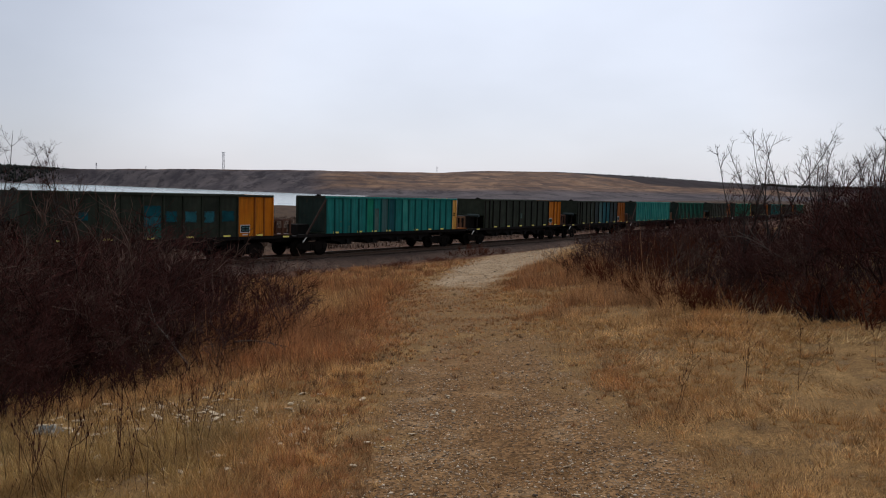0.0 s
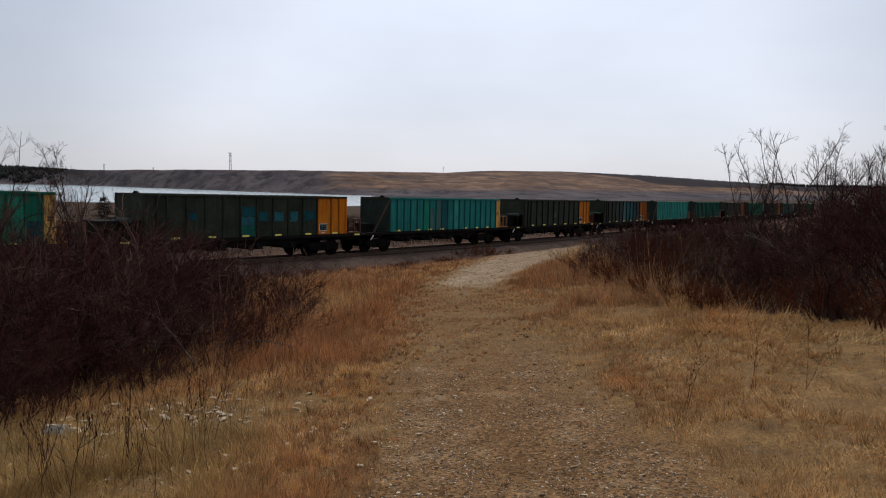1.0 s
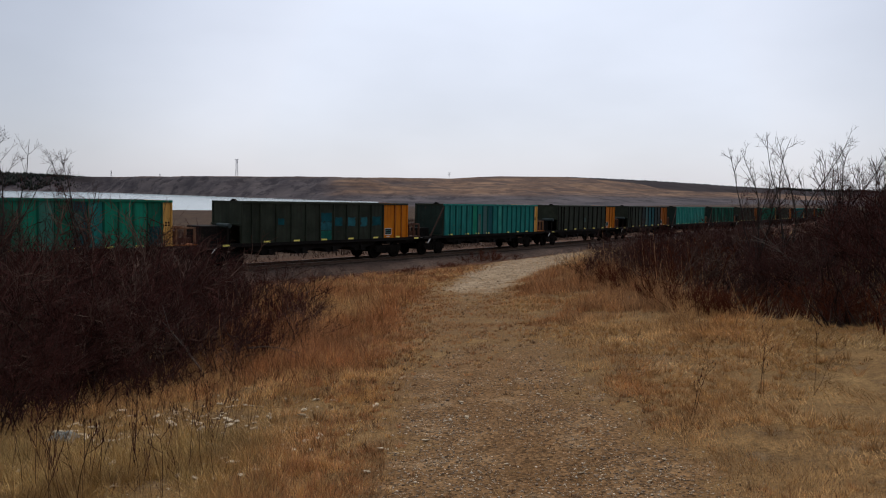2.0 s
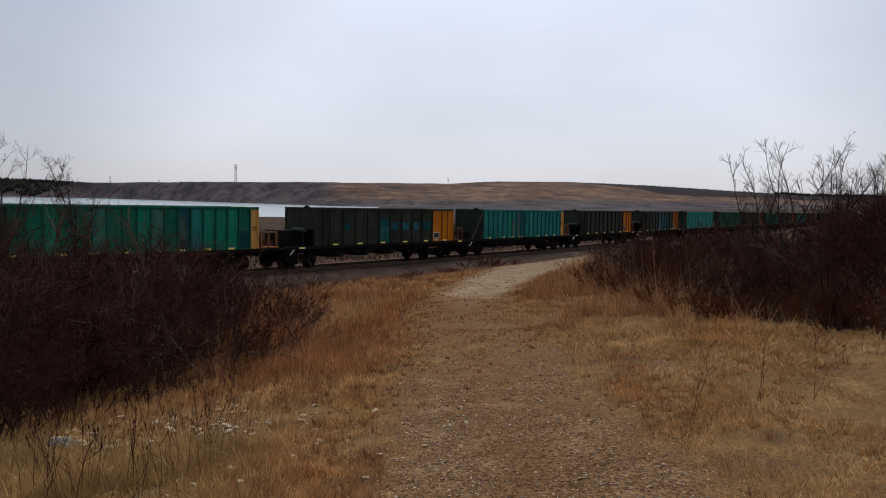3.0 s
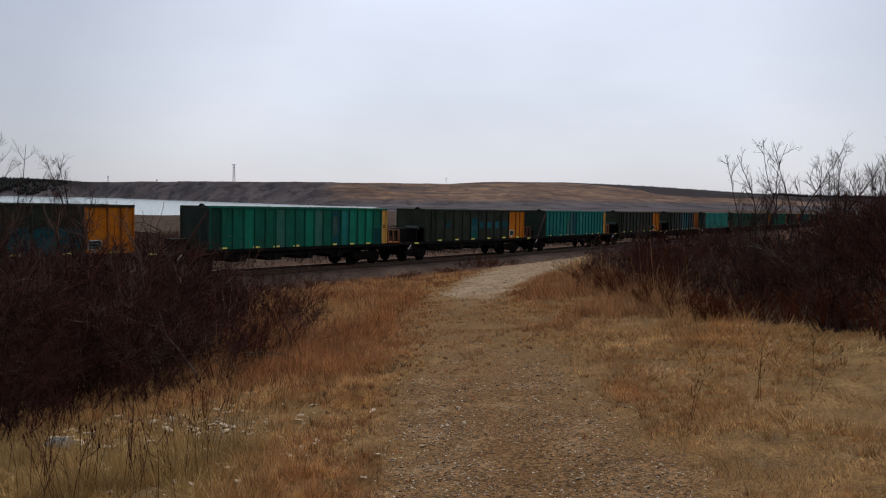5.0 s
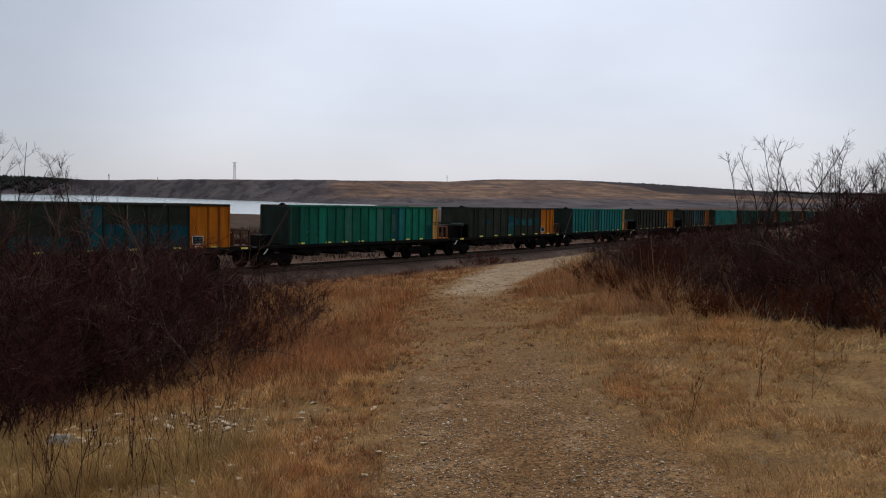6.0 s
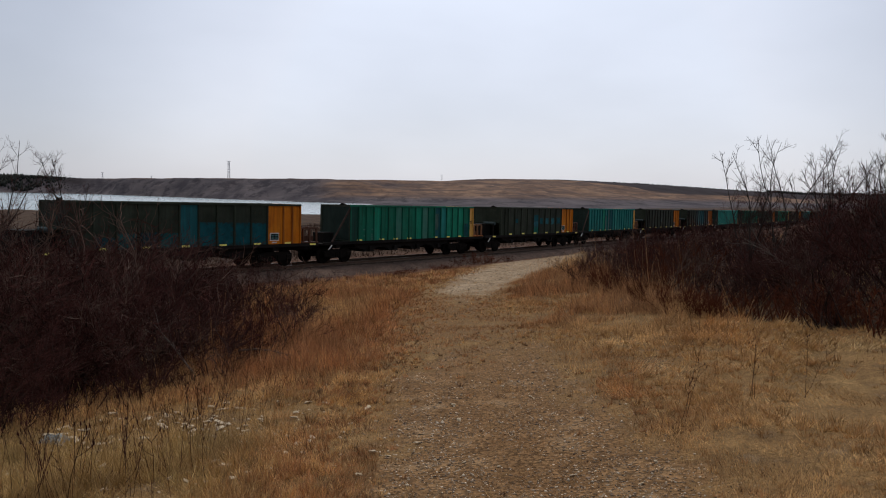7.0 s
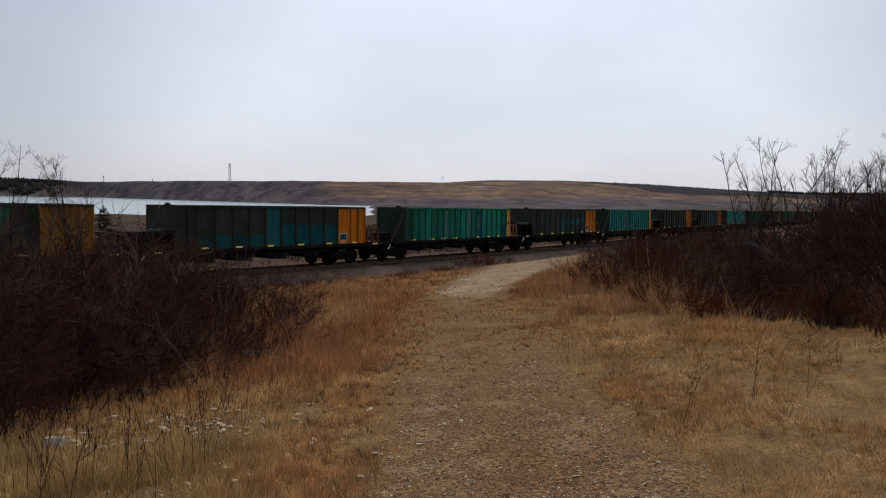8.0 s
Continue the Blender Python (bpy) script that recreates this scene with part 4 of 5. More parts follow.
def tree_meshes(seed, tall, spread, lean=(0, 0), bushy=10, reach_of=0.27):
    """Trunk with limbs, and the fine twigs of the crown."""
    rng = np.random.default_rng(seed)
    wood, twigs = [], []
    way = np.array([lean[0], lean[1], 1.0])
    way /= np.linalg.norm(way)
    thick = 0.0088 * tall
    trunk, tip = wander(rng, (0, 0, -0.15), way, tall * rng.uniform(0.26, 0.36), 4, 0.06, 0.02)
    wood.append((trunk, thick, thick * 0.75))
    limbs = []
    for _ in range(rng.integers(4, 6)):
        start = trunk[rng.integers(2, 5)]
        w = aslant(rng, tip, rng.uniform(0.12, 0.50) * spread)
        pts, _ = wander(rng, start, w, (tall - start[2]) * rng.uniform(0.74, 1.02), 9, 0.09, 0.02)
        wood.append((pts, thick * 0.62, 0.0040))
        limbs.append((pts, reach_of))
    for pts, scale in limbs:
        for _ in range(bushy):
            k = int(rng.integers(1, 9))
            d = pts[k + 1] - pts[k]
            d /= np.linalg.norm(d)
            reach = tall * scale * (1.0 - 0.055 * k) * rng.uniform(0.55, 1.05)
            br, _ = wander(rng, pts[k] + d * rng.uniform(0, 0.1), aslant(rng, d, rng.uniform(0.35, 0.80)), reach, 7, 0.10, 0.03)
            wood.append((br, 0.0056, 0.0020, 4))
            for _ in range(4):
                m = int(rng.integers(1, 6))
                e = br[m + 1] - br[m]
                e /= np.linalg.norm(e)
                tw, _ = wander(rng, br[m], aslant(rng, e, rng.uniform(0.5, 0.95)), reach * rng.uniform(0.25, 0.55), 4, 0.11, 0.03)
                twigs.append((tw, 0.0030, 0.0014))
                for _ in range(2):
                    st, _ = wander(rng, tw[int(rng.integers(1, 4))], aslant(rng, e, rng.uniform(0.5, 1.0)), reach * rng.uniform(0.12, 0.28), 2, 0.1, 0.04)
                    twigs.append((st, 0.0022, 0.0012))
    return tube_mesh("trunk", wood, BARK, 5), tube_mesh("crown", twigs, TWIG, 3)


def inside(x, y, poly):
    hit = False
    for (x0, y0), (x1, y1) in zip(poly, poly[1:] + poly[:1]):
        if (y0 > y) != (y1 > y) and x < (x1 - x0) * (y - y0) / (y1 - y0) + x0:
            hit = not hit
    return hit


def build_thickets():
    rng = random.Random(11)
    kinds = [shrub_mesh(40 + i, h, w, 20, TWIG) for i, (h, w) in enumerate(((1.7, 0.9), (1.5, 0.8), (1.9, 1.0), (1.4, 0.9), (1.75, 0.7)))]
    kinds.append(shrub_mesh(50, 1.75, 0.8, 14, TWIG_LIT))
    kinds.append(shrub_mesh(51, 2.0, 1.1, 14, TWIG_LIT))
    red = [shrub_mesh(70 + i, 1.25, 0.9, 18, TWIG_RED) for i in range(2)]
    low = [shrub_mesh(60 + i, 0.75, 0.6, 16, TWIG_RED) for i in range(2)]
    for poly, count, words in ((LEFT_THICKET, 130, "bare purple-brown shrub in a dense thicket"), (RIGHT_THICKET, 150, "bare dark brown shrub beside dry grass")):
        xs, ys = [p[0] for p in poly], [p[1] for p in poly]
        made, tries = [], 0
        while len(made) < count and tries < 6000:
            tries += 1
            x, y = rng.uniform(min(xs), max(xs)), min(ys) + (max(ys) - min(ys)) * rng.uniform(0, 1) ** 1.5
            if not inside(x, y, poly) or any((x - a) ** 2 + (y - b) ** 2 < (0.5 + 0.012 * y) ** 2 for a, b in made):
                continue
            made.append((x, y))
            rim = min(math.hypot(x - (a[0] * (1 - f) + b[0] * f), y - (a[1] * (1 - f) + b[1] * f))
                      for a, b in zip(poly[1:8], poly[2:9]) for f in (0, 0.25, 0.5, 0.75, 1))
            size = (0.76 + 0.26 * min(1.0, rim / 1.6)) * rng.uniform(0.88, 1.12) * ((1.40 if x / y < -0.36 else 1.24) if x < 0 else 1.0)
            if x < 0 and x / y > -0.42:
                size *= 0.80 + 0.20 * min(1.0, rim / 1.2)
            if x > 0:
                size *= float(np.interp(x / y, [0.14, 0.22, 0.31, 0.35, 0.46, 0.50, 0.58], [0.80, 0.92, 0.95, 0.80, 0.80, 0.98, 1.2]))
            kind = rng.choice(red + kinds[:2] + kinds[5:6] if x > 0 and x / y < 0.33 else kinds[:5] + red if x > 0 and rim < 1.8 else kinds[:6] if x > 0 else kinds)
            put_shrub("shrub", kind, pose(x, y, height(x, y), rng.uniform(-4, 4), rng.uniform(-4, 4), rng.uniform(0, 360)) @ Matrix.Diagonal((size * 1.1, size * 1.1, size, 1)), words, "thicket shrubs")
    # the dense front of the left thicket
    for i in range(26):
        f = (i + rng.uniform(0, 1)) / 26
        x, y = float(np.interp(f, [0, 0.45, 0.7, 0.85, 1], [-7.5, -5.2, -4.2, -3.7, -3.4])), float(np.interp(f, [0, 0.45, 0.7, 0.85, 1], [7.9, 8.4, 8.9, 9.4, 10.5]))
        size = rng.uniform(0.55, 0.9)
        x, y = x + rng.uniform(-0.2, 0.2), y + rng.uniform(-0.1, 0.5)
        put_shrub("shrub", rng.choice(kinds), pose(x, y, height(x, y), 0, 0, rng.uniform(0, 360)) @ Matrix.Diagonal((size * 1.3, size * 1.3, size, 1)), "bare purple-brown shrub in a dense thicket", "thicket shrubs")
    # open growth that reaches forward of the left thicket
    for x, y, size in ((-4.25, 6.75, 0.55), (-4.0, 7.15, 0.5), (-4.6, 7.3, 0.7), (-3.9, 7.75, 0.5), (-4.4, 8.0, 0.7), (-3.5, 8.3, 0.42), (-3.1, 8.7, 0.40), (-2.75, 9.2, 0.42), (-2.4, 9.9, 0.42)):
        put_shrub("shrub", rng.choice(kinds), pose(x, y, height(x, y), 0, 0, rng.uniform(0, 360)) @ Matrix.Diagonal((size * 1.2, size * 1.2, size, 1)), "loose bare shrub at the edge of a thicket", "thicket shrubs")
    # loose shrubs outside the thickets' edge
    for x, y, size in ((-2.75, 11.2, 0.62), (-2.6, 12.6, 0.5), (-3.0, 14.5, 0.7), (-3.5, 16.5, 0.75), (-2.9, 10.2, 0.55), (-4.2, 19.5, 0.8), (-5.2, 22.5, 0.8), (3.7, 20.5, 0.5), (3.95, 23, 0.55), (4.4, 27.5, 0.6), (3.6, 15.5, 0.42)):
        put_shrub("shrub", rng.choice(kinds), pose(x, y, height(x, y), 0, 0, rng.uniform(0, 360)) @ Matrix.Diagonal((size * 1.4, size * 1.4, size, 1)), "loose bare shrub at the edge of a thicket", "thicket shrubs")
    # dark weeds by the crossing
    for x, y, size in ((1.5, 52.5, 1.1), (2.3, 53.2, 1.3), (3.1, 54.0, 0.9), (0.7, 51.6, 0.8), (4.4, 55.5, 0.8)):
        put_shrub("low_shrub", rng.choice(low), pose(x, y, height(x, y), 0, 0, rng.uniform(0, 360)) @ Matrix.Diagonal((size * 1.5, size * 1.5, size, 1)), "dark dry weeds beside the ballast", "low shrubs")
    # low rusty growth along the foot of the thickets
    for x0, y0, x1, y1, count in ((3.7, 19, 4.0, 12, 16), (3.9, 12.4, 6.4, 9.0, 16), (-2.9, 9.8, -3.4, 16, 9), (4.2, 20, 4.6, 26, 5), (5.2, 8.9, 7.4, 7.9, 14)):
        for i in range(count):
            f = (i + rng.uniform(0, 1)) / count
            x, y = x0 + (x1 - x0) * f + rng.uniform(-0.25, 0.25), y0 + (y1 - y0) * f
            put_shrub("low_shrub", rng.choice(low), pose(x, y, height(x, y), 0, 0, rng.uniform(0, 360)) @ Matrix.Scale(rng.uniform(0.6, 1.0), 4),
                      "low rust-red dry shrub at the thicket edge", "low shrubs")
    # dark reddish growth between the ballast and the grass
    for i in range(48):
        p = track_point(rng.uniform(-13, 7), -rng.uniform(4.2, 8.0))
        size = rng.uniform(0.35, 0.65)
        put_shrub("low_shrub", rng.choice(low), pose(p.x, p.y, height(p.x, p.y), 0, 0, rng.uniform(0, 360)) @ Matrix.Diagonal((size * 1.8, size * 1.8, size, 1)),
                  "low dark reddish growth beside the ballast", "low shrubs")
    # the thick middle of the right thicket
    for x, y in ((5.75, 15.5), (5.65, 14.4), (5.7, 13.6), (6.4, 15.4), (5.2, 14.9), (6.1, 14.1), (5.2, 13.2), (6.5, 13.2)):
        size = rng.uniform(0.5, 0.65)
        put_shrub("shrub", rng.choice(kinds[:5]), pose(x, y, height(x, y), 0, 0, rng.uniform(0, 360)) @ Matrix.Diagonal((size * 1.3, size * 1.3, size, 1)),
                  "bare dark brown shrub beside dry grass", "thicket shrubs")
    # scrub on the far side of the rails
    for i in range(30):
        s, v = rng.uniform(-45, 70), rng.uniform(5, 26)
        p = track_point(s, v)
        size = rng.uniform(0.6, 1.15)
        put_shrub("shrub", rng.choice(kinds), pose(p.x, p.y, height(p.x, p.y), 0, 0, rng.uniform(0, 360)) @ Matrix.Diagonal((size * 1.6, size * 1.6, size, 1)),
                  "bare brown scrub behind the railway", "scrub behind the rails")


build_thickets()


def bare_tree(x, y, tall, seed, spread=1.0, lean=(0, 0), bushy=10, reach_of=0.27, words="small leafless tree with fine upright branches"):
    tree = new("bare_tree")
    tree.matrix_world = pose(x, y, height(x, y))
    trunk, crown = tree_meshes(seed, tall, spread, lean, bushy, reach_of)
    part("trunk", trunk, None, tree)
    part("crown", crown, None, tree)
    return tagged(tree, words, "tree", "bare trees")


for spec in (
    (-8.72, 18.2, 4.6, 33, 0.62, (0.0, 0), 30, 0.18), (-10.2, 17.2, 5.6, 36, 1.0, (-0.02, 0), 22, 0.22), (-10.9, 20.5, 3.4, 5, 1.3, (0, 0), 12), (-11.9, 19.4, 5.2, 26, 1.0, (0.05, 0), 14), (-9.9, 17.9, 2.9, 27, 1.3, (0, 0), 12),
    (6.25, 16.0, 2.95, 7, 0.95, (0.0, 0), 15), (6.95, 16.2, 3.45, 8, 0.8, (0.12, 0), 13), (7.75, 16.0, 2.6, 9, 0.8, (0, 0), 15), (7.85, 16.5, 2.5, 11, 0.8, (0.03, 0), 14),
    (8.15, 16.6, 3.0, 10, 0.7, (0.08, 0)), (8.8, 16.2, 2.7, 12, 0.8, (0, 0), 13), (7.9, 13.6, 2.6, 13, 0.8, (0.08, 0)), (9.3, 16.4, 3.1, 14, 0.8, (-0.04, 0)),
    (9.0, 16.9, 2.7, 15, 0.8, (0, 0), 13),
):
    bare_tree(*spec)


def dead_branch(name, at, way, length, seed, words):
    """A bleached fallen branch with a few forks."""
    rng = np.random.default_rng(seed)
    ob = new(name)
    ob.matrix_world = pose(at[0], at[1], height(at[0], at[1]) + at[2])
    w = np.array(way, float)
    w /= np.linalg.norm(w)
    main, _ = wander(rng, (0, 0, 0), w, length, 7, 0.10, 0.0)
    part("bough", tube_mesh("bough", [(main, 0.016, 0.005)], DEADWOOD, 6), None, ob)
    for k in (2, 3, 4, 5, 6):
        tw, _ = wander(rng, main[k], aslant(rng, w, 0.6), length * rng.uniform(0.2, 0.4), 3, 0.15, 0.02)
        part("fork", tube_mesh("fork", [(tw, 0.007, 0.002)], DEADWOOD, 4), None, ob)
    return tagged(ob, words, "branch", "dead branches")


for at, way, length, seed in (
    ((-3.05, 9.25, 0.02), (-0.7, 0.1, 0.75), 0.9, 1), ((-4.3, 8.5, 0.05), (-0.9, -0.1, 0.45), 1.1, 2), ((-2.75, 10.0, 0.25), (0.9, -0.2, 0.18), 0.9, 3),
    ((6.6, 14.6, 0.3), (-0.75, 0.1, 0.66), 1.4, 4), ((6.2, 13.8, 0.6), (-0.8, 0.2, 0.5), 1.0, 5), ((8.2, 11.6, 0.1), (0.7, 0.1, 0.7), 1.2, 6), ((-5.2, 8.4, 0.3), (-0.6, -0.3, 0.7), 0.9, 7),
):
    dead_branch("dead_branch", at, way, length, seed, "bleached dead branch caught in the bare shrubs")


def small_fir(x, y, tall, seed):
    tree = new("fir_tree")
    tree.matrix_world = pose(x, y, height(x, y))
    rng = np.random.default_rng(seed)
    wood, needles = [([(0, 0, -0.1), (0, 0, tall * 0.5), (0.02, 0, tall)], 0.05, 0.01)], []
    for i in range(110):
        f = rng.uniform(0.12, 0.98)
        a = rng.uniform(0, 2 * np.pi)
        r = (1 - f) * tall * 0.60 * rng.uniform(0.4, 1.2) + 0.25
        tip = np.array([math.cos(a) * r, math.sin(a) * r, f * tall - 0.12 * r + rng.uniform(-.05, .1)])
        root = np.array([0, 0, f * tall])
        needles.append(([root, (root + tip) / 2 + (0, 0, 0.03), tip], 0.012, 0.004))
        for _ in range(16):
            g = rng.uniform(0.25, 1)
            q = root + (tip - root) * g
            needles.append(([q, q + rng.normal(0, 0.13, 3)], 0.020, 0.008))
    part("trunk", tube_mesh("trunk", wood, BARK, 6), None, tree)
    part("crown", tube_mesh("crown", needles, NEEDLE, 3), None, tree)
    return tagged(tree, "small dark fir tree behind the railway", "tree")


# ---------------------------------------------------------------- grass, stones and weeds
def thin(x, y):
    """A stony patch where the grass is thin."""
    e = ((x + 2.3) / 1.5) ** 2 + ((y - 7.0) / 1.0) ** 2 + (layers(x, y, 1.2, 97, 3) - 0.5) * 1.2
    return 1 - smooth(e, 0.5, 1.2)


def cover(x, y):
    s, u = along(x, y)
    w = worn(x, y)
    c = (1 - 0.48 * w) * (1 - 0.95 * pale_gravel(x, y)) * (1 - 0.92 * cinder(x, y)) * smooth(u, 3.4, 4.6) * (1 - 0.97 * thicket(x, y)) * (1 - 0.55 * thin(x, y)) * (1 - 0.75 * ruts(x, y))
    return c


STRAW, TAWNY, OLIVE, BUFF, UMBER = (np.array(c) for c in ((0.585, 0.352, 0.143), (0.455, 0.220, 0.094), (0.37, 0.272, 0.105), (0.66, 0.455, 0.225), (0.125, 0.062, 0.030)))


def build_grass():
    rng = np.random.default_rng(77)
    n = 1180000
    r = 2.9 * (60 / 2.9) ** (rng.uniform(0, 1, n) ** 0.9)
    a = np.radians(rng.uniform(-37, 37, n))
    rest = rng.uniform(0, 1, n) < 0.10
    a = np.where(rest, np.radians(rng.uniform(37, 323, n)), a)
    r = np.where(rest, 14 * np.sqrt(rng.uniform(0.002, 1, n)), r)
    x, y = r * np.sin(a), r * np.cos(a)
    clump = layers(x, y, 2.3, 41, 3)
    patch = layers(x, y, 0.35, 47, 3)
    keep = rng.uniform(0, 1, n) < cover(x, y) * (0.55 + 0.5 * smooth(clump, 0.34, 0.60))
    x, y, r, clump, patch = x[keep], y[keep], r[keep], clump[keep], patch[keep]
    n = len(x)
    z = land(x, y)[0]
    w = worn(x, y)
    edge = np.interp(y, TRACK_Y, TRACK_X) - x
    tall = smooth(edge, 0.8, 2.8) * (0.35 + 0.65 * smooth(patch, 0.35, 0.55)) * smooth(y, 8.2, 10.5) * (1 - smooth(y, 20, 30))
    verge_red = smooth(-edge, 0.8, 1.8) * smooth(y, 10.5, 13.5) * (1 - smooth(y, 24, 34))
    tall = np.maximum(tall, 0.75 * verge_red * (0.4 + 0.6 * smooth(patch, 0.35, 0.55)))
    right = smooth(-edge, 1.0, 2.2) * (1 - 0.8 * verge_red)
    verge = smooth(np.abs(edge), 0.9, 2.4)
    h = (0.035 + 0.085 * smooth(clump, 0.3, 0.75) * (0.4 + 0.6 * verge)) * rng.uniform(0.4, 1.5, n)
    h = h * (1 + 0.9 * smooth(-edge, 2.3, 3.6) * smooth(y, 7.0, 9.0) * smooth(clump, 0.35, 0.6))
    h = h * (1 + 2.3 * tall * smooth(clump, 0.3, 0.6)) * (1 - 0.62 * w) * (1 - 0.42 * right * (1 - smooth(y, 8, 12)))
    h = np.where(rng.uniform(0, 1, n) < 0.03, h * 2.2, h)
    lean = rng.uniform(0.15, 1.25, n) * (1 - 0.6 * tall) + 0.55 * right * (1 - smooth(y, 8, 12))
    spin = rng.uniform(0, 2 * np.pi, n) * 0.6 + 2.5 * patch * 2 * np.pi
    ox, oy = np.cos(spin) * np.sin(lean) * h, np.sin(spin) * np.sin(lean) * h
    oz = np.cos(lean) * h
    wid = (0.0006 + 0.00030 * np.maximum(r, 3)) * rng.uniform(0.7, 1.3, n)
    ta = rng.uniform(0, np.pi, n)
    side = np.stack([np.cos(ta) * wid, np.sin(ta) * wid, np.zeros(n)], -1)
    base = np.stack([x, y, z - 0.01], -1)
    tip = base + np.stack([ox, oy, oz], -1)
    k = rng.uniform(0, 1, (n, 1))
    left_green = (smooth(edge, 1.6, 2.6) * (1 - smooth(y, 6.0, 8.0)))[:, None]
    warm = smooth(patch, 0.35, 0.6)[:, None]
    tone = STRAW * (1 - warm) + TAWNY * warm
    tone = tone * (1 - 0.45 * tall[:, None]) + TAWNY * 0.45 * tall[:, None]
    red = 0.85 * (1 - smooth(along(x, y)[1], 8, 14))[:, None]
    tone = tone * (1 - red) + np.array((0.19, 0.088, 0.052)) * red
    fallow = 0.55 * (smooth(edge, 0.7, 1.5) * (1 - smooth(y, 7, 9.5)))[:, None]
    tone = tone * (1 - fallow) + STRAW * 0.80 * fallow
    ruddy = 0.7 * verge_red[:, None]
    tone = tone * (1 - ruddy) + np.array((0.40, 0.205, 0.098)) * ruddy
    tone = tone * (1 - 0.6 * right[:, None]) + STRAW * 0.6 * right[:, None]
    tone = tone * (1 - 0.8 * w[:, None]) + np.array((0.325, 0.178, 0.080)) * 0.8 * w[:, None]
    weedy = 0.6 * (smooth(x / np.maximum(y, 1), 0.36, 0.50) * smooth(y, 5.5, 7.5))[:, None]
    tone = tone * (1 - weedy) + OLIVE * 0.7 * weedy
    tone = np.where(k < 0.12, tone * 1.4, tone)
    tone = np.where((k > 0.62) & (right[:, None] * smooth(patch, 0.5, 0.62)[:, None] > 0.5), BUFF, tone)
    tone = np.where(k > 0.86, UMBER, tone)
    tone = tone * (1 - 0.62 * left_green) + OLIVE * 0.62 * left_green
    mott = smooth(layers(x, y, 3.1, 131, 3), 0.34, 0.66)[:, None]
    tone = (tone * mott + (tone * 0.55 + UMBER * 0.30) * (1 - mott)) * rng.uniform(0.95, 1.5, (n, 1))
    verts = np.stack([base - side, base + side, tip], 1).reshape(-1, 3)
    tris = np.arange(n)[:, None] * 3 + [0, 1, 2]
    me = array_mesh("dry_grass", verts, tris, GRASS, {"tone": np.repeat(tone, 3, axis=0)})
    tagged(new("dry_grass", me), "dry tawny and straw-coloured autumn grass", "grass", "", "stuff")


build_grass()


def build_tufts():
    """Tussocks that stand out of the thatch, each of one tone."""
    rng = np.random.default_rng(303)
    n, m = 26000, 22
    r = 3.0 * (36 / 3.0) ** rng.uniform(0, 1, n)
    a = np.radians(np.where(rng.uniform(0, 1, n) < 0.93, rng.uniform(-37, 37, n), rng.uniform(37, 323, n)))
    x, y = r * np.sin(a), r * np.cos(a)
    keep = rng.uniform(0, 1, n) < cover(x, y) * smooth(layers(x, y, 0.9, 83, 3), 0.30, 0.62) * (1 - 0.85 * worn(x, y))
    x, y, r = x[keep], y[keep], r[keep]
    n = len(x)
    edge = np.interp(y, TRACK_Y, TRACK_X) - x
    wild = smooth(np.abs(edge), 0.7, 2.2)
    size = (0.05 + 0.13 * wild * rng.uniform(0.2, 1, n) ** 1.6) * (1 - 0.35 * smooth(-edge, 1.0, 2.0)) * (1 + 0.9 * smooth(edge, 1.0, 2.5) * smooth(y, 8, 10))
    k = rng.uniform(0, 1, (n, 1))
    green = (smooth(edge, 1.4, 2.4) * (1 - smooth(y, 6.0, 8.5)))[:, None]
    tone = np.where(k < 0.30, STRAW, np.where(k < 0.62, TAWNY, np.where(k < 0.84, TAWNY * 0.62, UMBER)))
    dry = 0.6 * smooth(-edge, 0.8, 1.8)[:, None]
    tone = tone * (1 - dry) + STRAW * 0.72 * dry
    tone = (tone * (1 - 0.6 * green) + OLIVE * 0.6 * green) * rng.uniform(0.9, 1.35, (n, 1))
    z = land(x, y)[0]
    spin = rng.uniform(0, 2 * np.pi, (n, m))
    off = size[:, None] * 0.30 * np.sqrt(rng.uniform(0, 1, (n, m)))
    lean = rng.uniform(0.1, 1.15, (n, m))
    h = size[:, None] * rng.uniform(0.5, 1.35, (n, m))
    px, py = x[:, None] + np.cos(spin) * off, y[:, None] + np.sin(spin) * off
    base = np.stack([px, py, np.broadcast_to(z[:, None] - 0.01, px.shape)], -1)
    tip = base + np.stack([np.cos(spin) * np.sin(lean) * h, np.sin(spin) * np.sin(lean) * h, np.cos(lean) * h], -1)
    wid = ((0.0008 + 0.00034 * r)[:, None] * rng.uniform(0.7, 1.3, (n, m)))[..., None]
    ta = rng.uniform(0, np.pi, (n, m))
    side = np.stack([np.cos(ta), np.sin(ta), np.zeros((n, m))], -1) * wid
    verts = np.stack([base - side, base + side, tip], 2).reshape(-1, 3)
    tris = np.arange(n * m)[:, None] * 3 + [0, 1, 2]
    tones = (tone[:, None, :] * rng.uniform(0.8, 1.2, (n, m, 1))).reshape(-1, 3)
    me = array_mesh("grass_tussocks", verts, tris, GRASS, {"tone": np.repeat(tones, 3, axis=0)})
    tagged(new("grass_tussocks", me), "small tawny grass tussocks among the thatch", "grass", "", "stuff")


build_tufts()


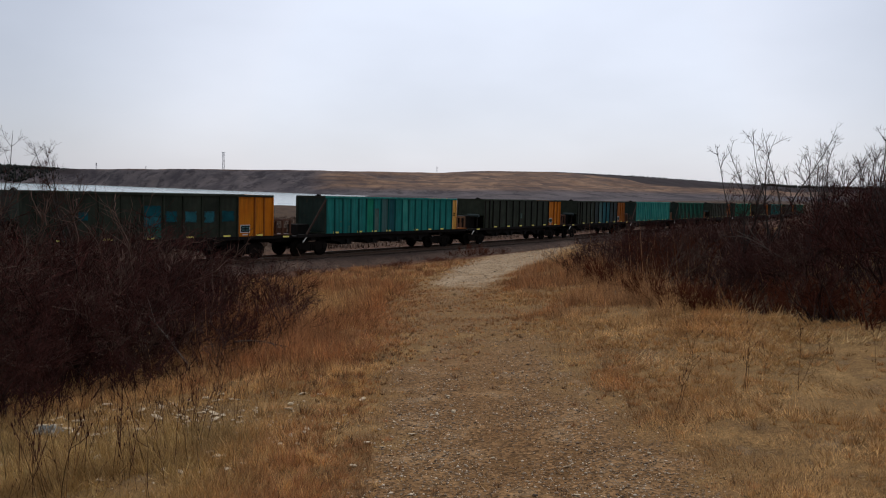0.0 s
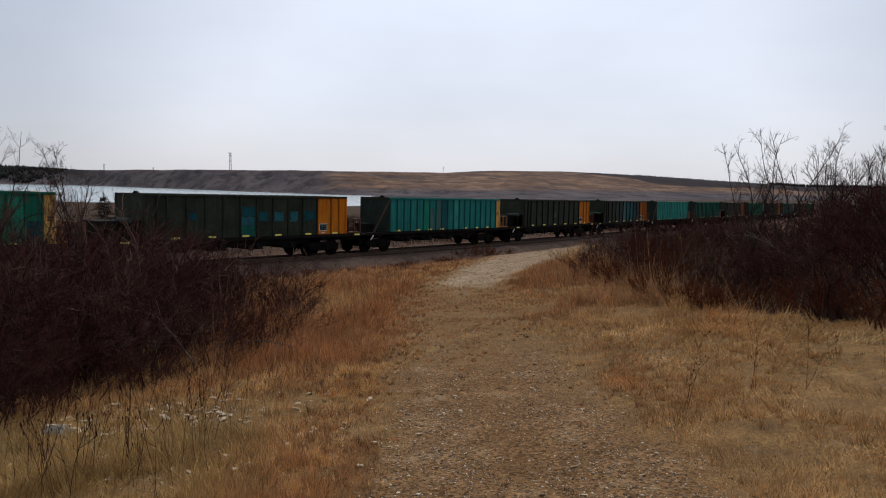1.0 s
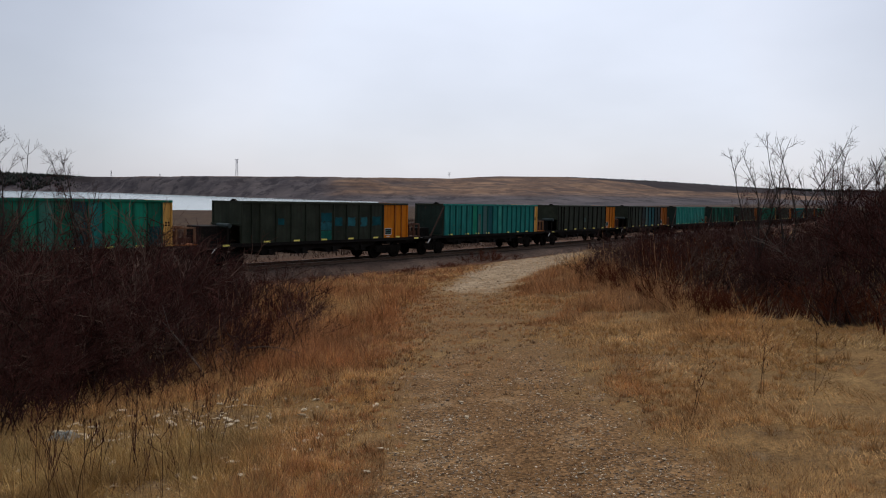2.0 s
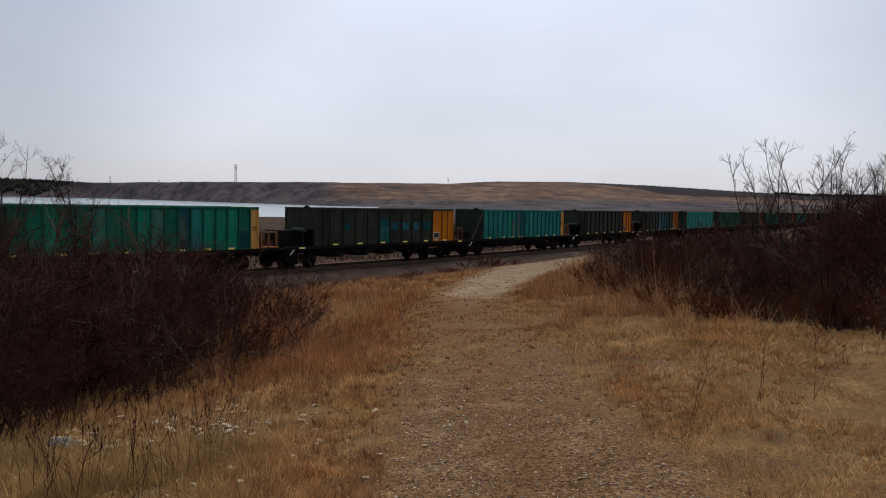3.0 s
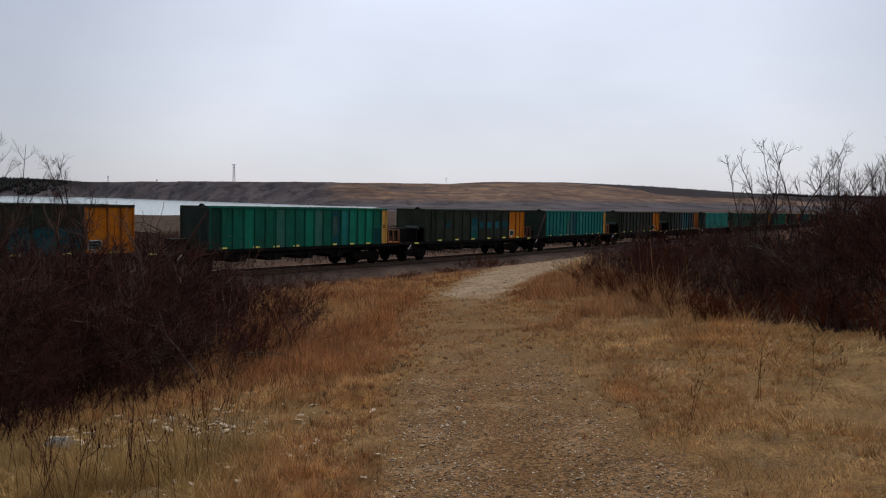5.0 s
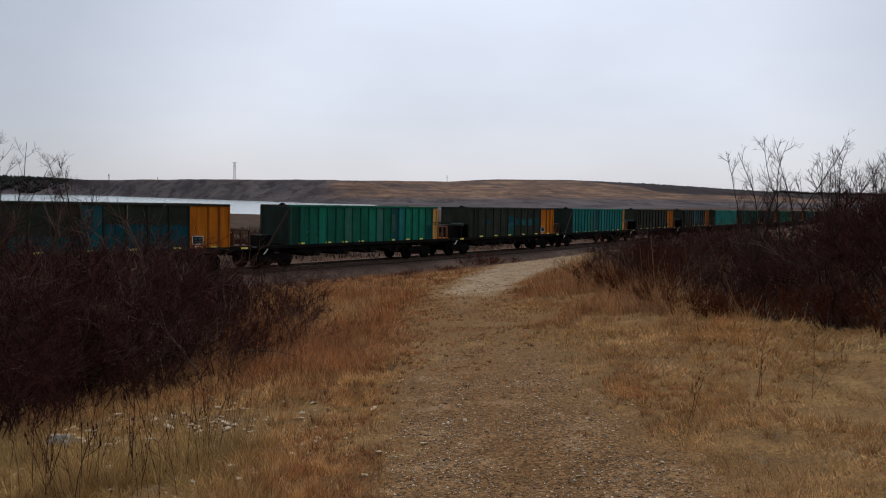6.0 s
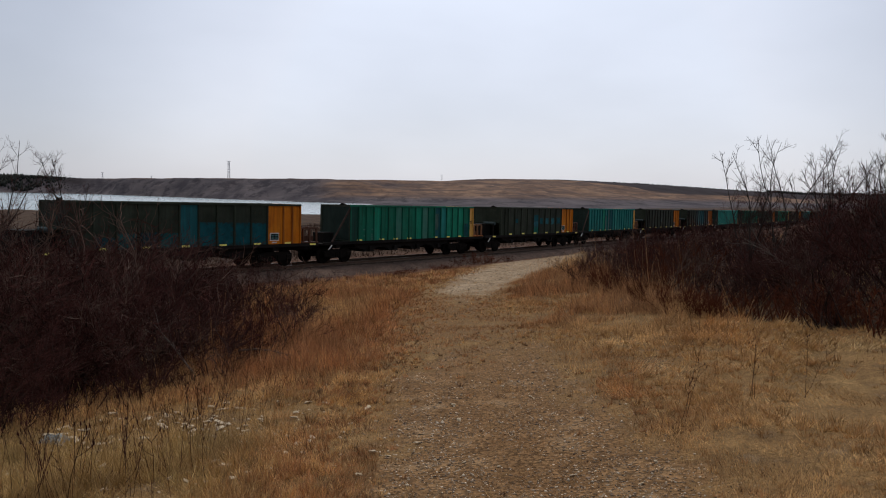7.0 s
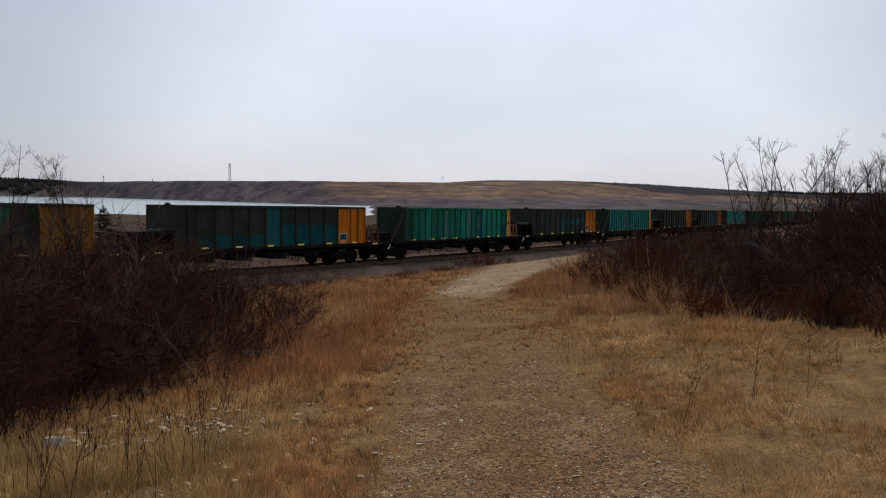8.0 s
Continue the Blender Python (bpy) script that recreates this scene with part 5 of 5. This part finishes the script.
def build_heath():
    """Low brown heath between the railway and the lake."""
    rng = np.random.default_rng(404)
    n = 110000
    s = rng.uniform(-75, 150, n)
    v = 4.0 + 70 * rng.uniform(0, 1, n) ** 1.7
    spots = [track_point(a, b) for a, b in zip(s, v)]
    x, y = np.array([p.x for p in spots]), np.array([p.y for p in spots])
    keep = rng.uniform(0, 1, n) < smooth(v, 3.5, 9) * (0.3 + 0.7 * smooth(layers(x, y, 0.25, 15, 3), 0.35, 0.6))
    x, y, v = x[keep], y[keep], v[keep]
    n = len(x)
    h = (0.35 + 0.65 * layers(x, y, 0.2, 19, 2)) * rng.uniform(0.4, 1.2, n) * smooth(v, 2, 12)
    a = rng.uniform(0, np.pi, n)
    base = np.stack([x, y, land(x, y)[0] - 0.03], -1)
    side = np.stack([np.cos(a), np.sin(a), np.zeros(n)], -1) * rng.uniform(0.02, 0.06, (n, 1))
    tip = base + np.stack([rng.normal(0, 0.15, n), rng.normal(0, 0.15, n), h], -1)
    tone = np.array((0.055, 0.032, 0.024)) + rng.uniform(0, 1, (n, 1)) * np.array((0.06, 0.036, 0.020))
    verts = np.stack([base - side, base + side, tip], 1).reshape(-1, 3)
    me = array_mesh("heath_scrub", verts, np.arange(n)[:, None] * 3 + [0, 1, 2], GRASS, {"tone": np.repeat(tone, 3, axis=0)})
    tagged(new("heath_scrub", me), "low dark brown heath between railway and lake", "scrub", "", "stuff")


build_heath()


def stone_verts(rng, n, size):
    """Squashed, knocked-about octahedra."""
    o = np.array([(1, 0, 0), (-1, 0, 0), (0, 1, 0), (0, -1, 0), (0, 0, 1), (0, 0, -1)], float)
    v = o[None] * rng.uniform(0.6, 1.25, (n, 6, 1)) + rng.normal(0, 0.16, (n, 6, 3))
    v[:, :, 2] *= 0.55
    s = rng.uniform(0, 2 * np.pi, n)
    c, d = np.cos(s)[:, None], np.sin(s)[:, None]
    v = np.stack([v[..., 0] * c - v[..., 1] * d, v[..., 0] * d + v[..., 1] * c, v[..., 2]], -1)
    return v * size[:, None, None]


OCTA = np.array([(0, 2, 4), (2, 1, 4), (1, 3, 4), (3, 0, 4), (2, 0, 5), (1, 2, 5), (3, 1, 5), (0, 3, 5)])


def build_gravel():
    rng = np.random.default_rng(5)
    n = 170000
    r = 2.9 * (60 / 2.9) ** rng.uniform(0, 1, n)
    a = np.radians(rng.uniform(-34, 34, n))
    rest = rng.uniform(0, 1, n) < 0.12
    a = np.where(rest, np.radians(rng.uniform(0, 360, n)), a)
    r = np.where(rest, 7 * np.sqrt(rng.uniform(0.002, 1, n)), r)
    x, y = r * np.sin(a), r * np.cos(a)
    bare = (x < -1.3) & (y < 8.6) & (layers(x, y, 0.8, 91, 3) > 0.5)
    p = worn(x, y) * (0.16 + 0.36 * smooth(layers(x, y, 1.3, 61, 3), 0.38, 0.62) + 0.48 * ruts(x, y)) + 0.6 * pale_gravel(x, y) + 0.05 * bare
    keep = (rng.uniform(0, 1, n) < p) & (along(x, y)[1] > 3.0)
    x, y, r = x[keep], y[keep], r[keep]
    n = len(x)
    size = (0.0032 + 0.0006 * np.maximum(r, 3)) * (1 - 0.15 * pale_gravel(x, y)) * np.exp(rng.normal(0, 0.36, n))
    v = stone_verts(rng, n, size) + np.stack([x, y, land(x, y)[0] + size * 0.2], -1)[:, None]
    f = (np.arange(n)[:, None, None] * 6 + OCTA[None]).reshape(-1, 3)
    k = rng.uniform(0, 1, (n, 1))
    tone = np.where(k < 0.12, (0.085, 0.060, 0.042), np.where(k < 0.45, (0.22, 0.150, 0.098), np.where(k < 0.78, (0.34, 0.248, 0.165), (0.62, 0.50, 0.365)))) * rng.uniform(0.7, 1.25, (n, 1))
    pg = pale_gravel(x, y)[:, None]
    tone = tone * (1 - pg) + np.array((0.40, 0.300, 0.200)) * rng.uniform(0.45, 1.45, (n, 1)) * pg
    me = array_mesh("path_gravel", v.reshape(-1, 3), f, GRASS, {"tone": np.repeat(tone, 6, axis=0)})
    tagged(new("path_gravel", me), "loose pale and brown gravel on the worn track", "gravel", "", "stuff")


build_gravel()


def build_rocks():
    kinds = []
    for seed in range(5):
        rng = random.Random(seed)
        bm = bmesh.new()
        bmesh.ops.create_icosphere(bm, subdivisions=2, radius=1.0)
        jag = [Vector((rng.gauss(0, 1), rng.gauss(0, 1), rng.gauss(0, 1))).normalized() for _ in range(8)]
        for v in bm.verts:
            d = 1 + 0.5 * (noise.noise(v.co * 1.4 + Vector((seed * 3.1, 0, 0))))
            p = v.co * d
            for k in jag:
                over = p.dot(k) - 0.50
                if over > 0:
                    p -= k * over
            v.co = Vector((p.x * 1.6, p.y * 0.95, p.z * 0.36))
        kinds.append(mesh_of("rock", bm, STONE))
    rng = random.Random(31)
    spots = [(0.07, 7.04, 0.030), (-0.74, 7.14, 0.038), (-1.41, 6.34, 0.042), (-1.6, 5.44, 0.036), (-3.47, 6.7, 0.055), (-3.41, 6.66, 0.04), (-3.30, 6.62, 0.05), (-3.55, 6.74, 0.045), (-3.62, 6.76, 0.035), (-3.36, 6.5, 0.03), (-3.50, 6.60, 0.03), (-3.22, 6.70, 0.025), (-2.02, 6.74, 0.045), (-1.94, 6.0, 0.04), (-2.6, 6.9, 0.05), (-2.9, 7.3, 0.04)]
    for i in range(210):
        spots.append((rng.gauss(-2.4, 0.80), rng.gauss(6.8, 0.75), 0.011 + 0.030 * rng.random() ** 2.5))
    for i in range(110):
        spots.append((rng.gauss(-1.7, 0.55), rng.gauss(5.9, 0.6), 0.009 + 0.022 * rng.random() ** 2.5))
    for i in range(26):
        spots.append((rng.uniform(-0.9, 1.6), rng.uniform(4.2, 8.5), rng.uniform(0.010, 0.020)))
    for x, y, r in spots:
        ob = new("rock", rng.choice(kinds))
        ob.matrix_world = pose(x, y, height(x, y) + r * 0.40, rng.uniform(-12, 12), rng.uniform(-12, 12), rng.uniform(0, 360)) @ Matrix.Scale(r, 4)
        tagged(ob, "pale limestone rock lying in dry grass" if x < -1 else "small pale stone lying on the gravel track", "rock", "scattered rocks")


build_rocks()


def build_weeds():
    kinds = []
    for seed in range(5):
        rng = np.random.default_rng(seed + 200)
        out = []
        for _ in range(rng.integers(1, 4)):
            a = rng.uniform(0, 6.28)
            pts, tip = wander(rng, (math.cos(a) * 0.03, math.sin(a) * 0.03, -0.03), (rng.normal(0, 0.12), rng.normal(0, 0.12), 1), rng.uniform(0.4, 0.75), 6, 0.05, 0.02)
            out.append((pts, 0.0020, 0.0012))
            for _ in range(3):
                k = rng.integers(3, 7)
                tw, _ = wander(rng, pts[k], aslant(rng, tip, 0.6), rng.uniform(0.05, 0.14), 2, 0.1, 0.05)
                out.append((tw, 0.0016, 0.0012))
                e = tw[-1]
                out.append(([e, e + (0, 0, 0.012), e + (0, 0, 0.020)], 0.0045, 0.002))
        kinds.append(tube_mesh("weed_stalk", out, TWIG, 4))
    rng = random.Random(8)
    spots = [(rng.uniform(-4.6, -1.6), rng.uniform(4.0, 8.5)) for _ in range(150)] + [(rng.uniform(1.7, 5.5), rng.uniform(4.6, 9.5)) for _ in range(45)]
    spots += [(rng.uniform(1.6, 3.6), rng.uniform(9, 16)) for _ in range(14)] + [(rng.uniform(-2.6, -1.0), rng.uniform(8, 16)) for _ in range(18)]
    near_left = [(rng.uniform(-3.3, -1.7), rng.uniform(4.2, 6.0)) for _ in range(30)]
    for x, y in spots + near_left:
        ob = new("weed_stalk", rng.choice(kinds))
        size = rng.uniform(0.8, 1.35) if (x, y) in near_left else rng.uniform(0.4, 0.95)
        ob.matrix_world = pose(x, y, height(x, y), rng.uniform(-9, 9), rng.uniform(-14, 14), rng.uniform(0, 360)) @ Matrix.Scale(size, 4)
        tagged(ob, "dead dark brown weed stalk with seed heads", "weed", "weed stalks")


build_weeds()


def crumpled_scrap(x, y, wide, deep, tall, lift, seed, words):
    """A crumpled sheet with a little thickness."""
    rng = random.Random(seed)
    bm = bmesh.new()
    n = 12
    off = Vector((rng.uniform(0, 9), rng.uniform(0, 9), 0))
    rows = []
    for level in (0, 1):
        for i in range(n):
            row = []
            for j in range(n):
                u, v = i / (n - 1) - 0.5, j / (n - 1) - 0.5
                fold = abs(noise.noise(Vector((u * 4.5, v * 3.5, 0)) + off)) + 0.4 * noise.noise(Vector((u * 11, v * 9, 2)) + off)
                rim = 1 - (2 * max(abs(u), abs(v))) ** 3
                edge = 1 + 0.35 * noise.noise(Vector((u * 6, v * 6, 5)) + off)
                row.append(bm.verts.new((u * wide * edge, v * deep * edge, tall * (0.15 + rim * (0.35 + fold)) - 0.006 * level)))
            rows.append(row)
    top, low = rows[:n], rows[n:]
    for i in range(n - 1):
        for j in range(n - 1):
            bm.faces.new((top[i][j], top[i + 1][j], top[i + 1][j + 1], top[i][j + 1]))
            bm.faces.new((low[i][j], low[i][j + 1], low[i + 1][j + 1], low[i + 1][j]))
    for k in range(n - 1):
        bm.faces.new((top[k][0], low[k][0], low[k + 1][0], top[k + 1][0]))
        bm.faces.new((top[k][n - 1], top[k + 1][n - 1], low[k + 1][n - 1], low[k][n - 1]))
        bm.faces.new((top[0][k], top[0][k + 1], low[0][k + 1], low[0][k]))
        bm.faces.new((top[n - 1][k], low[n - 1][k], low[n - 1][k + 1], top[n - 1][k + 1]))
    bmesh.ops.recalc_face_normals(bm, faces=bm.faces)
    ob = new("scrap", mesh_of("scrap", bm, SCRAP))
    ob.matrix_world = pose(x, y, height(x, y) + lift, 0, 0, rng.uniform(-25, 25))
    return tagged(ob, words, "litter")


crumpled_scrap(-3.42, 6.55, 0.22, 0.18, 0.07, 0.015, 3, "crumpled grey-white scrap lying in dry grass")
crumpled_scrap(3.34, 14.65, 0.045, 0.05, 0.085, 0.06, 5, "small pale scrap caught in dry grass")


# ---------------------------------------------------------------- the far shore
def bearing_point(px, past):
    """A place past metres behind the crest, by its bearing."""
    t = px / LAND
    foot = (EYE_Z - WATER_Z) / np.interp(t, BEARING, FOOT)
    y = float(foot + np.interp(t, BEARING, RUN) + past)
    return t * y, y, height(t * y, y)


def pylon(px, past, tall):
    x, y, z = bearing_point(px, past)
    tower = new("transmission_pylon")
    tower.matrix_world = pose(x, y, z - 0.3)
    w0, w1 = tall * 0.062, tall * 0.036
    bm = bmesh.new()
    r = 0.10
    levels = [0, 0.22, 0.42, 0.6, 0.75, 0.88, 1.0]
    ring = [[Vector((sx * (w0 + (w1 - w0) * f), sy * (w0 + (w1 - w0) * f), f * tall)) for sx, sy in ((-1, -1), (1, -1), (1, 1), (-1, 1))] for f in levels]
    for a, b in zip(ring, ring[1:]):
        for i in range(4):
            rod(bm, a[i], b[i], r, 4)
            rod(bm, a[i], b[(i + 1) % 4], r * 0.6, 4)
            rod(bm, a[(i + 1) % 4], b[i], r * 0.6, 4)
            rod(bm, b[i], b[(i + 1) % 4], r * 0.6, 4)
    part("lattice", bm, GALV, tower)
    for f, half in ((0.84, 0.09), (1.0, 0.13)):
        bm = bmesh.new()
        for sy in (-1, 1):
            rod(bm, (-half * tall, 0, f * tall), (half * tall, 0, f * tall), r * 1.1, 4)
            rod(bm, (-half * tall, 0, f * tall), (0, sy * w1, (f - 0.05) * tall), r * 0.7, 4)
            rod(bm, (half * tall, 0, f * tall), (0, sy * w1, (f - 0.05) * tall), r * 0.7, 4)
        part("cross_arm", bm, GALV, tower)
    tagged(tower, "distant steel lattice power pylon on the ridge", "pylon", "pylons")
    return tower


pylon(-389, 25, 19)
pylon(-13, 420, 18)
pylon(-613, 300, 16)
pylon(-526, 500, 13)


def build_woods():
    rng = np.random.default_rng(9)
    rows = []
    for lo, hi, n, past, tall in ((-1000, -650, 1500, (-54, 50), (4, 8)), (190, 560, 500, (-40, 30), (0.8, 1.8)), (560, 900, 600, (-30, 60), (3, 5)), (-640, 190, 60, (-4, 20), (0.6, 1.6))):
        for _ in range(n):
            x, y, z = bearing_point(rng.uniform(lo, hi), rng.uniform(*past))
            rows.append((x, y, z, rng.uniform(*tall) * float(np.interp(x / y * LAND, [-780, -710, -650, 200, 330, 480, 560], [1.0, 0.6, 0.12, 0.3, 1.0, 1.0, 1.0]))))
    v, f = [], []
    for i, (x, y, z, h) in enumerate(rows):
        w = h * rng.uniform(0.22, 0.5)
        o = i * 9
        for lev, (k, ww) in enumerate(((0.0, 0.8), (0.45, 1.0))):
            for a in range(4):
                t = a * math.pi / 2 + rng.uniform(-0.5, 0.5)
                v.append((x + math.cos(t) * w * ww, y + math.sin(t) * w * ww, z - 0.5 + k * h))
        v.append((x + rng.uniform(-.3, .3) * w, y, z + h * rng.uniform(0.85, 1.15)))
        for a in range(4):
            b = (a + 1) % 4
            f += [(o + a, o + b, o + 4 + b), (o + a, o + 4 + b, o + 4 + a), (o + 4 + a, o + 4 + b, o + 8)]
    me = array_mesh("far_woods", v, f, NEEDLE)
    tagged(new("far_woods", me), "dark distant woods along the ridge", "woods", "", "stuff")


build_woods()
small_fir(-33.5, 74.0, 3.4, 2)


# ---------------------------------------------------------------- what moves
def motions():
    times = [i / 10 for i in range(81)]
    for n, car in CARS.items():
        walk(car, [(t, car_pose(n, t)) for t in times])
        for truck in car.children:
            if not truck.name.startswith("truck"):
                continue
            for part_of in truck.children:
                if part_of.name.startswith("wheelset"):
                    at = part_of.location.copy()
                    walk(part_of, [(t, Matrix.Translation(at) @ Matrix.Rotation(train_run(t) / 0.455, 4, "Y")) for t in times])


motions()
